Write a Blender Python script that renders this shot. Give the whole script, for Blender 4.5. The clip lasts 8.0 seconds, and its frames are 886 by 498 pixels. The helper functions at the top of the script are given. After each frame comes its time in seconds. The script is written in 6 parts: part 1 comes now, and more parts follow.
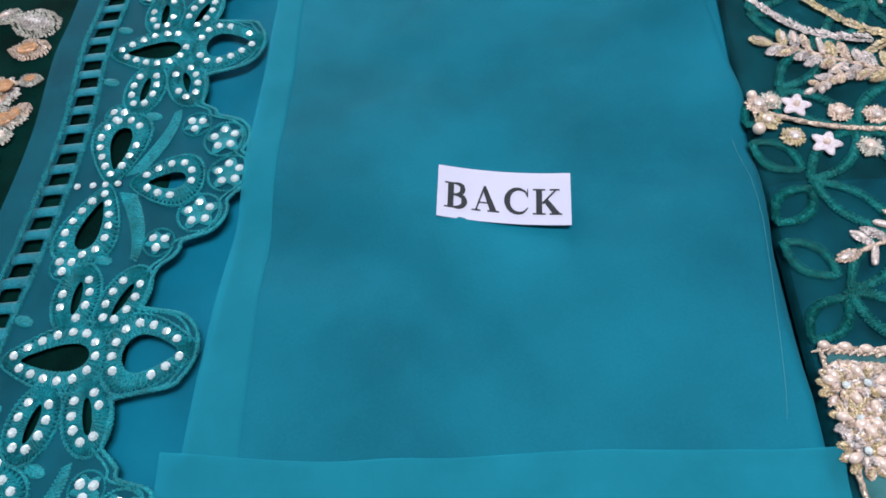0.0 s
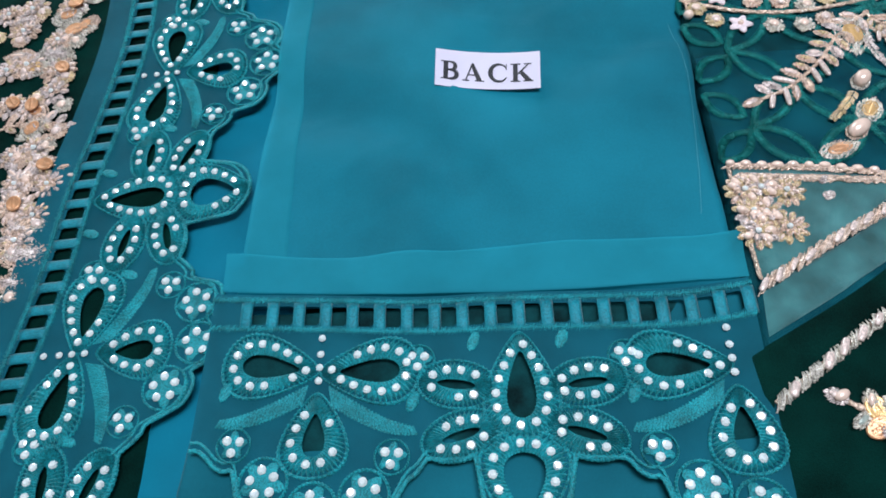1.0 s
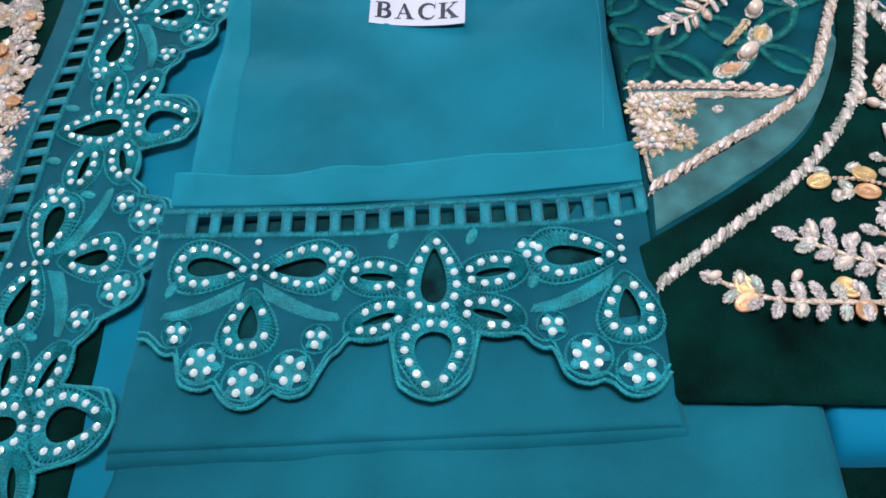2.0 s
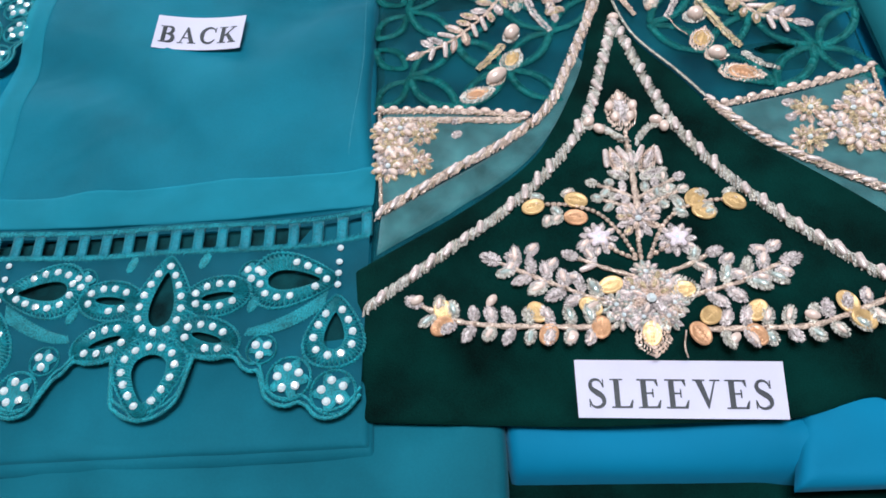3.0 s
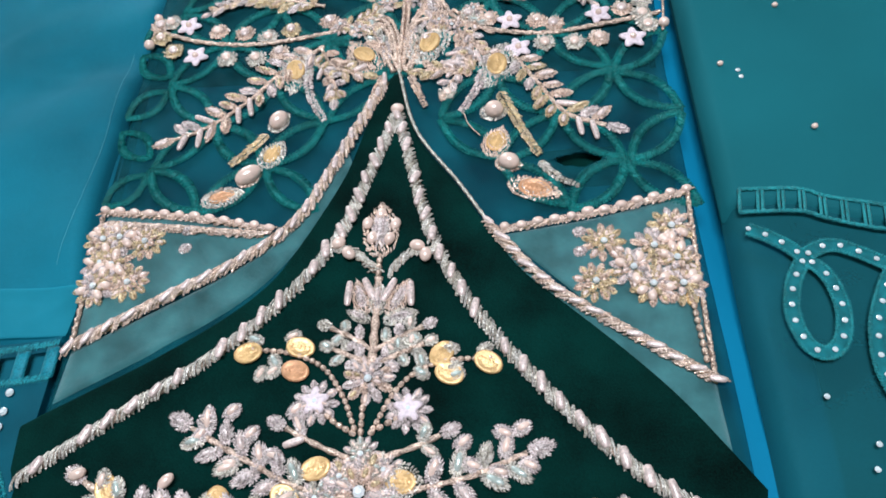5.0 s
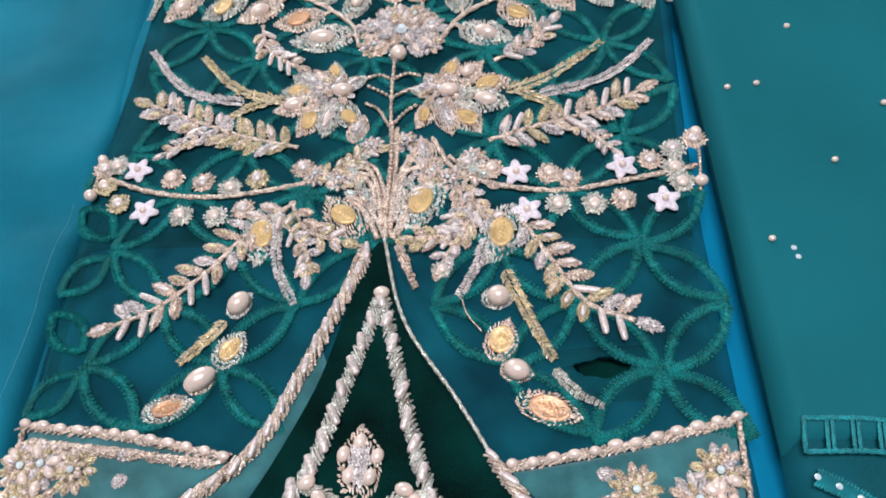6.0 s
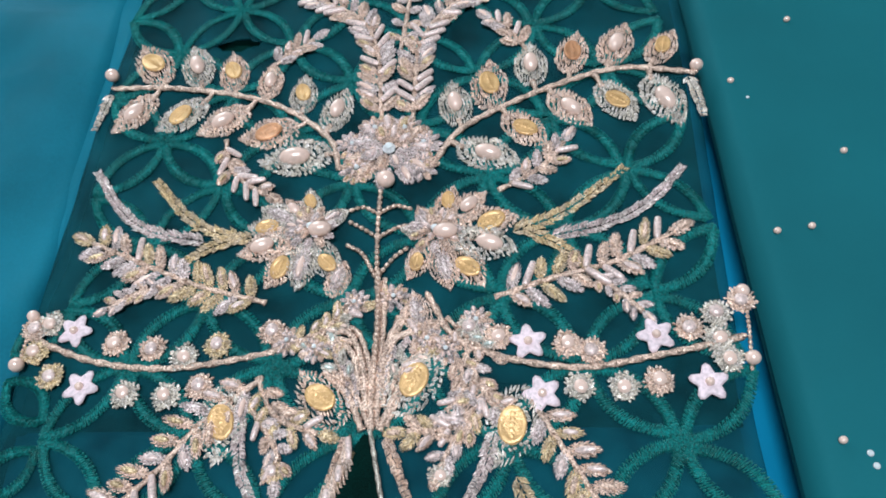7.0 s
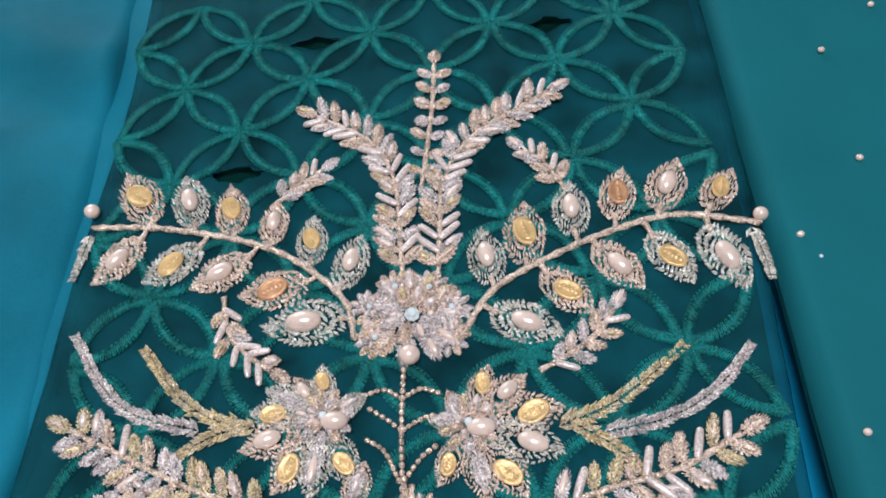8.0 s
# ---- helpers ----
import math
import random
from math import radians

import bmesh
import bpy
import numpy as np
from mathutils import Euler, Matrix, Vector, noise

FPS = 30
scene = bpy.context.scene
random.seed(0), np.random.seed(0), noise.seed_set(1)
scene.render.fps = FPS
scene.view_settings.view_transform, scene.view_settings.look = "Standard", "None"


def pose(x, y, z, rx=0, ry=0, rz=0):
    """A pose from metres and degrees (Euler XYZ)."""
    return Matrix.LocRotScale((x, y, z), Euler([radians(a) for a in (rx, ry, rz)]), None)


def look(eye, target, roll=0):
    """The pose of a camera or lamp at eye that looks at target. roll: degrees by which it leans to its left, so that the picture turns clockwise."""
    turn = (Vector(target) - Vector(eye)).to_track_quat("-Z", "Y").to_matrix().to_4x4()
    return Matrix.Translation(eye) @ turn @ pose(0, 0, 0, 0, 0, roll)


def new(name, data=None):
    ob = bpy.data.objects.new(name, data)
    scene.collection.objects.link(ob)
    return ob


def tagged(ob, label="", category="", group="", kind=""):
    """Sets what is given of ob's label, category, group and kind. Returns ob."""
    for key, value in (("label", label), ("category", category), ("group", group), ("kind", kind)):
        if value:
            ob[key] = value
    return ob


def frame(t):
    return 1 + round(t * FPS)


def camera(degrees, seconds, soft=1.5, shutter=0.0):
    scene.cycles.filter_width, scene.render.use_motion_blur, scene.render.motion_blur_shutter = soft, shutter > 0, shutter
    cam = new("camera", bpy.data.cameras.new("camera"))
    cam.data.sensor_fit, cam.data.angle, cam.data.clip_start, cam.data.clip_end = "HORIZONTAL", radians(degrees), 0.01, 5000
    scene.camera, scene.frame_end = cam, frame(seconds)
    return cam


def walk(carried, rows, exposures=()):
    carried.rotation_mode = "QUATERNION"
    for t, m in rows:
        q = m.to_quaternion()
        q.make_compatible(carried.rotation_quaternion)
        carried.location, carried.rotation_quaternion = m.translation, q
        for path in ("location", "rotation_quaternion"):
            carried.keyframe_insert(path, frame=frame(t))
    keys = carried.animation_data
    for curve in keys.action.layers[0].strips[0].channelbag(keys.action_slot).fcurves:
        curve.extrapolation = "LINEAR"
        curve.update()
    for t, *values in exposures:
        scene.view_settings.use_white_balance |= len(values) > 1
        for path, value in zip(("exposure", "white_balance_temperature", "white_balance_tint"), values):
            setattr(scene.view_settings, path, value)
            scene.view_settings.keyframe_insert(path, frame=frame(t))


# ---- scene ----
# Folded teal dress fabrics laid out on a table: a sheer back panel, an embroidered sleeve, a velvet cuff, lace and a veil.
cam = camera(61.0, 8.0, soft=1.7)
PATH = [
    (0, (0.0144, 0.0186, 0.2666), (-0.0246, 0.2777, -0.1592), -11.26),
    (0.5, (0.0129, -0.0392, 0.2865), (-0.0213, 0.2195, -0.1400), -10.90),
    (1, (0.0135, -0.0868, 0.3039), (-0.0220, 0.1691, -0.1242), -11.57),
    (1.2, (0.0131, -0.1052, 0.3092), (-0.0238, 0.1498, -0.1192), -12.06),
    (2.3, (0.0839, -0.1459, 0.3095), (0.0469, 0.1076, -0.1198), -12.93),
    (2.5, (0.1120, -0.1452, 0.3108), (0.0728, 0.1071, -0.1191), -13.57),
    (3, (0.1869, -0.1412, 0.3148), (0.1457, 0.1057, -0.1180), -13.95),
    (3.5, (0.2507, -0.1498, 0.3095), (0.2090, 0.1002, -0.1215), -13.12),
    (4, (0.2865, -0.1306, 0.2930), (0.2419, 0.1237, -0.1352), -12.56),
    (4.2, (0.2953, -0.1202, 0.2821), (0.2476, 0.1357, -0.1448), -12.72),
    (5.3, (0.3059, -0.0310, 0.2677), (0.2668, 0.2194, -0.1633), -10.94),
    (5.5, (0.3074, -0.0124, 0.2660), (0.2659, 0.2399, -0.1637), -11.40),
    (6, (0.3065, 0.0408, 0.2570), (0.2657, 0.2942, -0.1721), -11.31),
    (6.5, (0.3032, 0.0880, 0.2471), (0.2648, 0.3398, -0.1831), -11.17),
    (7, (0.3044, 0.1246, 0.2445), (0.2692, 0.3751, -0.1868), -10.81),
    (7.5, (0.2977, 0.1614, 0.2440), (0.2666, 0.4120, -0.1876), -10.21),
    (8, (0.2908, 0.2005, 0.2439), (0.2636, 0.4498, -0.1887), -9.36),
]
walk(cam, [(t, look(eye, target, roll)) for t, eye, target, roll in PATH],
     exposures=[(0, 0.0), (1, 0.04), (2.5, 0.10), (3, 0.10), (4, 0.05), (5.5, 0.03), (6.5, -0.06), (7.5, -0.12), (8, -0.09)])

from mathutils import geometry

# ---- light ----
world = bpy.data.worlds.new("world")
scene.world = world
world.use_nodes = True
world.node_tree.nodes["Background"].inputs[0].default_value = (0.9, 0.95, 1.0, 1)
world.node_tree.nodes["Background"].inputs[1].default_value = 0.3


def area_lamp(name, m, sx, sy, watts, colour):
    data = bpy.data.lights.new(name, "AREA")
    data.shape, data.size, data.size_y, data.energy, data.color = "RECTANGLE", sx, sy, watts, colour
    ob = new(name, data)
    ob.matrix_world = m
    return ob


# Side lamp added to light the cloths; its source is not seen.
area_lamp("added_side_light", look((-0.9, 2.58, 0.77), (-0.9, 1.0, 0.65)), 1.5, 1.15, 35, (0.75, 0.90, 1.0))
# Overhead lamp, likewise added without a visible source.
area_lamp("added_overhead_light", look((0.3, 0.0, 1.62), (0.3, 0.001, 0)), 0.8, 0.5, 30.5, (0.80, 0.90, 1.0))


# ---- materials ----
def srgb(r, g, b):
    f = lambda c: (c / 255 / 12.92) if c / 255 <= 0.04045 else ((c / 255 + 0.055) / 1.055) ** 2.4
    return (f(r), f(g), f(b), 1)


def material(name, colour, rough=0.6, metal=0.0, sheen=0.0, sheen_tint=None, spec=0.5, vary=0.12, scale=18.0, fine=900.0, bump=0.25,
             weave=0.0, clear=0.0, island=False, second=None, coat=0.0, stretch=(1, 1, 1), gap_scale=0.0, gap=0.5, relief=0.0006, coil=0.0):
    """A two-scale procedural surface: soft blotches, fine grain and, for cloth, a weave of crossing threads."""
    mat = bpy.data.materials.new(name)
    mat.use_nodes = True
    nt = mat.node_tree
    n, l = nt.nodes, nt.links
    bsdf = n["Principled BSDF"]
    bsdf.inputs["Roughness"].default_value = rough
    bsdf.inputs["Metallic"].default_value = metal
    bsdf.inputs["Specular IOR Level"].default_value = spec
    bsdf.inputs["Sheen Weight"].default_value = sheen
    bsdf.inputs["Sheen Roughness"].default_value = 0.35
    bsdf.inputs["Coat Weight"].default_value = coat
    if sheen_tint:
        bsdf.inputs["Sheen Tint"].default_value = sheen_tint
    geo = n.new("ShaderNodeNewGeometry")
    mapping = n.new("ShaderNodeMapping")
    mapping.inputs["Scale"].default_value = stretch
    l.new(geo.outputs["Position"], mapping.inputs["Vector"])
    big = n.new("ShaderNodeTexNoise")
    big.inputs["Scale"].default_value = scale
    big.inputs["Detail"].default_value = 4
    l.new(mapping.outputs[0], big.inputs["Vector"])
    small = n.new("ShaderNodeTexNoise")
    small.inputs["Scale"].default_value = fine
    small.inputs["Detail"].default_value = 2
    l.new(mapping.outputs[0], small.inputs["Vector"])
    add = n.new("ShaderNodeMath")
    add.operation = "MULTIPLY_ADD"
    add.inputs[1].default_value = 0.12 if weave else 0.4
    l.new(small.outputs["Fac"], add.inputs[0])
    l.new(big.outputs["Fac"], add.inputs[2])
    ramp = n.new("ShaderNodeMapRange")
    ramp.inputs["From Min"].default_value = 0.26 if weave else 0.4
    ramp.inputs["From Max"].default_value = 0.86 if weave else 1.0
    ramp.inputs["To Min"].default_value = 1 - vary * 1.6
    ramp.inputs["To Max"].default_value = 1 + vary * 1.6
    l.new(add.outputs[0], ramp.inputs["Value"])
    mix = n.new("ShaderNodeVectorMath")
    mix.operation = "SCALE"
    if island:
        pick = n.new("ShaderNodeMix")
        pick.data_type = "RGBA"
        pick.inputs["A"].default_value = colour
        pick.inputs["B"].default_value = second or colour
        l.new(geo.outputs["Random Per Island"], pick.inputs["Factor"])
        l.new(pick.outputs["Result"], mix.inputs[0])
    else:
        mix.inputs[0].default_value = colour[:3]
    strength = ramp.outputs[0]
    if gap_scale:
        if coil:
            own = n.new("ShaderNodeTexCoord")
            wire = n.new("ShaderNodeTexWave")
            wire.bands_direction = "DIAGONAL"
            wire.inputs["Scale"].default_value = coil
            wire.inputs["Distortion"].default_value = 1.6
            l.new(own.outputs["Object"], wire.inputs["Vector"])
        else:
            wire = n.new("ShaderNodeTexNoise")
            wire.inputs["Scale"].default_value = gap_scale
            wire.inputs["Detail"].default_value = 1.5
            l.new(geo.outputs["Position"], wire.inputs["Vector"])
        # Darkens specks of the colour to stand for shade in the gaps between wires.
        gap_shade = n.new("ShaderNodeMapRange")
        gap_shade.inputs["From Min"].default_value, gap_shade.inputs["From Max"].default_value = (0.1, 0.7) if coil else (0.36, 0.60)
        gap_shade.inputs["To Min"].default_value, gap_shade.inputs["To Max"].default_value = gap, 1.1
        l.new(wire.outputs["Fac"], gap_shade.inputs["Value"])
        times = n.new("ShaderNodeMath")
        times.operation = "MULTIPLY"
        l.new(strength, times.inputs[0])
        l.new(gap_shade.outputs[0], times.inputs[1])
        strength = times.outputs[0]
    l.new(strength, mix.inputs["Scale"])
    l.new(mix.outputs[0], bsdf.inputs["Base Color"])
    height = wire.outputs["Fac"] if gap_scale else small.outputs["Fac"]
    if weave:
        wx = n.new("ShaderNodeTexWave")
        wx.inputs["Scale"].default_value = weave
        wx.inputs["Distortion"].default_value = 0.6
        wy = n.new("ShaderNodeTexWave")
        wy.bands_direction = "Y"
        wy.inputs["Scale"].default_value = weave * 0.93
        wy.inputs["Distortion"].default_value = 0.6
        for w in (wx, wy):
            l.new(geo.outputs["Position"], w.inputs["Vector"])
        s = n.new("ShaderNodeMath")
        l.new(wx.outputs["Fac"], s.inputs[0])
        l.new(wy.outputs["Fac"], s.inputs[1])
        height = s.outputs[0]
    bp = n.new("ShaderNodeBump")
    bp.inputs["Strength"].default_value = bump
    bp.inputs["Distance"].default_value = relief
    l.new(height, bp.inputs["Height"])
    l.new(bp.outputs[0], bsdf.inputs["Normal"])
    if clear:
        out = n["Material Output"]
        tr = n.new("ShaderNodeBsdfTransparent")
        tr.inputs[0].default_value = (min(1, colour[0] * 2 + 0.3), min(1, colour[1] * 2 + 0.4), min(1, colour[2] * 2 + 0.4), 1)
        sh = n.new("ShaderNodeMixShader")
        sh.inputs[0].default_value = clear
        l.new(bsdf.outputs[0], sh.inputs[1])
        l.new(tr.outputs[0], sh.inputs[2])
        l.new(sh.outputs[0], out.inputs["Surface"])
    return mat


ORGANZA = material("teal_organza", srgb(18, 118, 140), 0.7, sheen=0.25, sheen_tint=(0.3, 0.8, 1, 1), vary=0.36, scale=8, weave=1500, bump=0.2, clear=0.12, spec=0.12)
ORGANZA_FOLD = material("blue_organza", srgb(22, 136, 168), 0.7, sheen=0.3, sheen_tint=(0.3, 0.8, 1, 1), vary=0.1, scale=20, weave=1500, bump=0.2, clear=0.15, spec=0.12)
SILK = material("blue_silk", srgb(0, 122, 160), 0.7, sheen=0.15, vary=0.1, scale=12, weave=1700, bump=0.15, spec=0.12)
VEIL = material("veil_organza", srgb(20, 104, 113), 0.7, sheen=0.2, sheen_tint=(0.4, 0.9, 0.9, 1), vary=0.1, scale=10, weave=1600, bump=0.15, clear=0.08, spec=0.12)
VEIL_SHEER = material("sheer_veil_organza", srgb(20, 96, 106), 0.7, sheen=0.2, sheen_tint=(0.4, 0.9, 0.9, 1), vary=0.25, scale=14, weave=1600, bump=0.15, clear=0.34, spec=0.12)
NET = material("dark_net", srgb(10, 82, 92), 0.7, vary=0.5, scale=42, weave=1200, bump=0.3, spec=0.12, clear=0.42)
# Wide tone swing puts the velvet's patchy sheen into its base colour.
VELVET = material("green_velvet", srgb(1, 36, 32), 0.9, sheen=0.24, sheen_tint=srgb(20, 120, 100), spec=0.06, vary=0.6, scale=28, fine=1500, bump=0.4)
# Pale tone and strong mottling carry the tissue's shimmer in the colour.
TISSUE = material("green_tissue", srgb(90, 158, 162), 0.35, sheen=0.4, vary=0.38, scale=70, weave=1300, bump=0.6, clear=0.32, spec=0.5)
PAPER = material("white_paper", srgb(216, 207, 228), 0.6, vary=0.03, scale=40, fine=1200, bump=0.1)
INK = material("black_ink", srgb(38, 36, 44), 0.5, vary=0.3, scale=300, fine=2500, bump=0.05)
# Low gap values paint deeper shade between the wires and threads.
ZARI = material("pale_zari", srgb(240, 204, 182), 0.27, metal=0.4, spec=0.6, vary=0.3, scale=260, fine=2600, bump=1.0, island=True, second=srgb(240, 214, 200), gap_scale=1250, gap=0.52, relief=0.0008)
SILVER = material("silver_lilac_zari", srgb(232, 210, 208), 0.27, metal=0.4, spec=0.6, vary=0.3, scale=260, fine=2600, bump=1.0, island=True, second=srgb(236, 222, 216), gap_scale=1250, gap=0.52, relief=0.0008)
PALE_GOLD = material("gold_zari", srgb(236, 206, 158), 0.27, metal=0.4, spec=0.6, vary=0.3, scale=260, fine=2600, bump=1.0, island=True, second=srgb(228, 206, 180), gap_scale=1250, gap=0.52, relief=0.0008)
SILVER_GREY = material("grey_zari", srgb(212, 200, 184), 0.27, metal=0.4, spec=0.6, vary=0.35, scale=260, fine=2600, bump=1.0, island=True, second=srgb(232, 222, 214), gap_scale=1250, gap=0.52, relief=0.0008)
WIRE = {"pale_zari": ZARI, "silver_lilac_zari": SILVER, "gold_zari": PALE_GOLD, "grey_zari": SILVER_GREY}
CLEAR_BEAD = material("clear_bead", srgb(196, 206, 200), 0.12, metal=0.35, spec=0.8, coat=0.6, vary=0.25, scale=260, fine=900, bump=0.1)
GOLD = material("gold_sequin", srgb(228, 184, 128), 0.26, metal=0.4, spec=0.6, vary=0.2, scale=200, fine=1500, bump=0.4)
COPPER = material("copper_sequin", srgb(214, 156, 116), 0.28, metal=0.4, spec=0.6, vary=0.2, scale=200, fine=1500, bump=0.4)
PEARL = material("pink_pearl", srgb(240, 208, 194), 0.22, metal=0.1, spec=0.6, coat=0.6, vary=0.1, scale=150, fine=900, bump=0.05)
TUBE = material("satin_tube_bead", srgb(232, 204, 194), 0.3, metal=0.15, spec=0.6, coat=0.3, vary=0.14, scale=200, fine=1500, bump=0.3, island=True, second=srgb(226, 208, 210), gap_scale=1100, gap=0.72)
CRYSTAL = material("rhinestone_crystal", srgb(244, 251, 255), 0.12, metal=0.3, spec=0.9, vary=0.15, scale=300, fine=900, bump=0.05)
BLOSSOM = material("pale_pink_blossom", srgb(236, 214, 220), 0.5, vary=0.08, scale=150, fine=1500, bump=0.3, gap_scale=700, gap=0.85)
TEAL_THREAD = material("teal_thread", srgb(22, 144, 156), 0.5, spec=0.3, sheen=0.2, sheen_tint=(0.4, 1, 1, 1), vary=0.3, scale=120, fine=1800, bump=1.0, gap_scale=1500, gap=0.5)
DEEP_THREAD = material("deep_teal_thread", srgb(9, 124, 122), 0.5, spec=0.3, sheen=0.2, sheen_tint=(0.4, 1, 0.9, 1), vary=0.35, scale=90, fine=1800, bump=1.0, gap_scale=1500, gap=0.45)
VEIL_THREAD = material("veil_thread", srgb(30, 138, 144), 0.5, spec=0.3, sheen=0.15, vary=0.3, scale=120, fine=1800, bump=1.0, gap_scale=1500, gap=0.6)
RUNG_THREAD = material("teal_satin_rung", srgb(16, 128, 146), 0.5, spec=0.3, sheen=0.15, vary=0.2, scale=90, fine=1800, bump=0.6, gap_scale=1400, gap=0.75)
VEIL_BAND = material("veil_band_net", srgb(16, 112, 120), 0.6, spec=0.2, vary=0.3, scale=200, weave=1500, bump=0.3)
EDGE_THREAD = material("pale_edge_thread", srgb(112, 176, 188), 0.5, vary=0.2, scale=200, fine=1500, bump=0.1)
LEFT_BLUE = material("deep_blue_organza", srgb(4, 112, 138), 0.7, spec=0.12, sheen=0.1, vary=0.2, scale=16, weave=1500, bump=0.2)
# Dark tone standing for shade behind the eyelets and rungs.
HOLE_SHADE = material("dark_teal_hole_shade", srgb(7, 56, 60), 0.75, spec=0.1, vary=0.7, scale=70, weave=1300, bump=0.3)
# Darker copy of the teal organza; the weaker light below is in its colour.
LOWER_DIM = material("dimmed_lower_organza", srgb(18, 108, 126), 0.7, spec=0.12, sheen=0.2, vary=0.36, scale=9, weave=1500, bump=0.2, clear=0.24)
LACE_NET = material("lace_net", srgb(14, 94, 112), 0.65, spec=0.12, vary=0.2, scale=40, weave=1300, bump=0.3, clear=0.2)
WALL = material("cream_wall", srgb(215, 210, 200), 0.8, vary=0.04, scale=3, fine=120, bump=0.2)
WOOD = material("brown_wood", srgb(120, 80, 50), 0.5, vary=0.25, scale=6, fine=90, bump=0.2, stretch=(1, 8, 1))


# ---- mesh helpers ----
def mesh_object(name, bm, mat, smooth=True):
    data = bpy.data.meshes.new(name)
    bm.normal_update()
    bm.to_mesh(data)
    bm.free()
    data.materials.append(mat)
    if smooth:
        data.polygons.foreach_set("use_smooth", [True] * len(data.polygons))
    return new(name, data)


def part(name, bm, mat, parent, label="", smooth=True):
    ob = mesh_object(name, bm, mat, smooth)
    ob.parent = parent
    if label:
        tagged(ob, label)
    return ob


def thing(name, label, category, group="", kind=""):
    return tagged(new(name), label, category, group, kind)


def curve(points, n):
    """n + 1 places evenly along a smooth curve through the points (any dimension)."""
    p = [np.array(q, float) for q in points]
    if len(p) == 2:
        return [p[0] + (p[1] - p[0]) * i / n for i in range(n + 1)]
    p = [2 * p[0] - p[1]] + p + [2 * p[-1] - p[-2]]
    dense = []
    for i in range(1, len(p) - 2):
        for k in range(24):
            t = k / 24
            a, b, c, d = p[i - 1:i + 3]
            dense.append(0.5 * (2 * b + (c - a) * t + (2 * a - 5 * b + 4 * c - d) * t * t + (3 * b - a - 3 * c + d) * t ** 3))
    dense.append(p[-2])
    s = np.concatenate([[0], np.cumsum([np.linalg.norm(dense[i + 1] - dense[i]) for i in range(len(dense) - 1)])])
    at = np.linspace(0, s[-1], n + 1)
    dense = np.array(dense)
    return [np.array([np.interp(v, s, dense[:, k]) for k in range(dense.shape[1])]) for v in at]


def wrinkle(x, y, amp, seed=0.0, freq=18.0):
    return amp * (noise.noise((x * freq, y * freq * 0.6, seed)) + 0.5 * noise.noise((x * freq * 2.7, y * freq * 2.1, seed + 7)))


def lens(c, o):
    """How far c lies out from the middle of an opening (centre, half length, half width); 1 at its rim."""
    (x, y), rx, ry = o
    return abs(c.x - x) / rx * 0.75 + (abs(c.y - y) / ry) ** 1.5 + 0.12 * math.sin(c.x * 900)


def cloth_mesh(a, b, z, nu=60, nv=60, drop=0.004, r=0.006, amp=0.0008, seed=0.0, freq=18.0, extra=None, openings=()):
    """A sheet between the curves a and b, softly rumpled, its edges turned down like a fold."""
    A, B = curve(a, nu), curve(b, nu)
    bm = bmesh.new()
    rows = []
    lu = sum(np.linalg.norm(A[i + 1] - A[i]) for i in range(nu))
    ease = lambda i, n: 0.5 - 0.5 * math.cos(math.pi * i / n)
    for i in range(nu + 1):
        lv = np.linalg.norm(B[i] - A[i])
        row = []
        for j in range(nv + 1):
            v = 0.5 * j / nv + 0.5 * ease(j, nv)
            q = A[i] + (B[i] - A[i]) * v
            d = min(min(i, nu - i) / nu * lu, min(v, 1 - v) * lv)
            k = 1 - min(d / r, 1)
            h = z - drop * (1 - math.sqrt(max(0, 1 - k * k))) + wrinkle(q[0], q[1], amp, seed, freq)
            if extra:
                h += extra(q[0], q[1])
            row.append(bm.verts.new((q[0], q[1], h)))
        rows.append(row)
    for i in range(nu):
        for j in range(nv):
            c = rows[i][j].co
            quad = (rows[i][j], rows[i + 1][j], rows[i + 1][j + 1], rows[i][j + 1])
            if openings and any(all(lens(v.co, o) < 1 for v in quad) for o in openings):
                continue
            bm.faces.new(quad)
    for o in openings:
        for v in bm.verts:
            k = lens(v.co, o) if v.link_faces else 2
            if k < 1:
                v.co.x, v.co.y = o[0][0] + (v.co.x - o[0][0]) / max(k, 0.3), o[0][1] + (v.co.y - o[0][1]) / max(k, 0.3)
                v.co.z += 0.0008
    bmesh.ops.delete(bm, geom=[v for v in bm.verts if not v.link_faces], context="VERTS")
    bmesh.ops.recalc_face_normals(bm, faces=bm.faces)
    if sum(f.normal.z for f in bm.faces) < 0:
        bmesh.ops.reverse_faces(bm, faces=bm.faces)
    return bm


def block(x0, x1, y0, y1, z0, z1, bevel=0.0):
    bm = bmesh.new()
    bmesh.ops.create_cube(bm, size=1, matrix=Matrix.LocRotScale(((x0 + x1) / 2, (y0 + y1) / 2, (z0 + z1) / 2), None, (x1 - x0, y1 - y0, z1 - z0)))
    if bevel:
        bmesh.ops.bevel(bm, geom=bm.edges[:], offset=bevel, segments=2, affect="EDGES")
    return bm


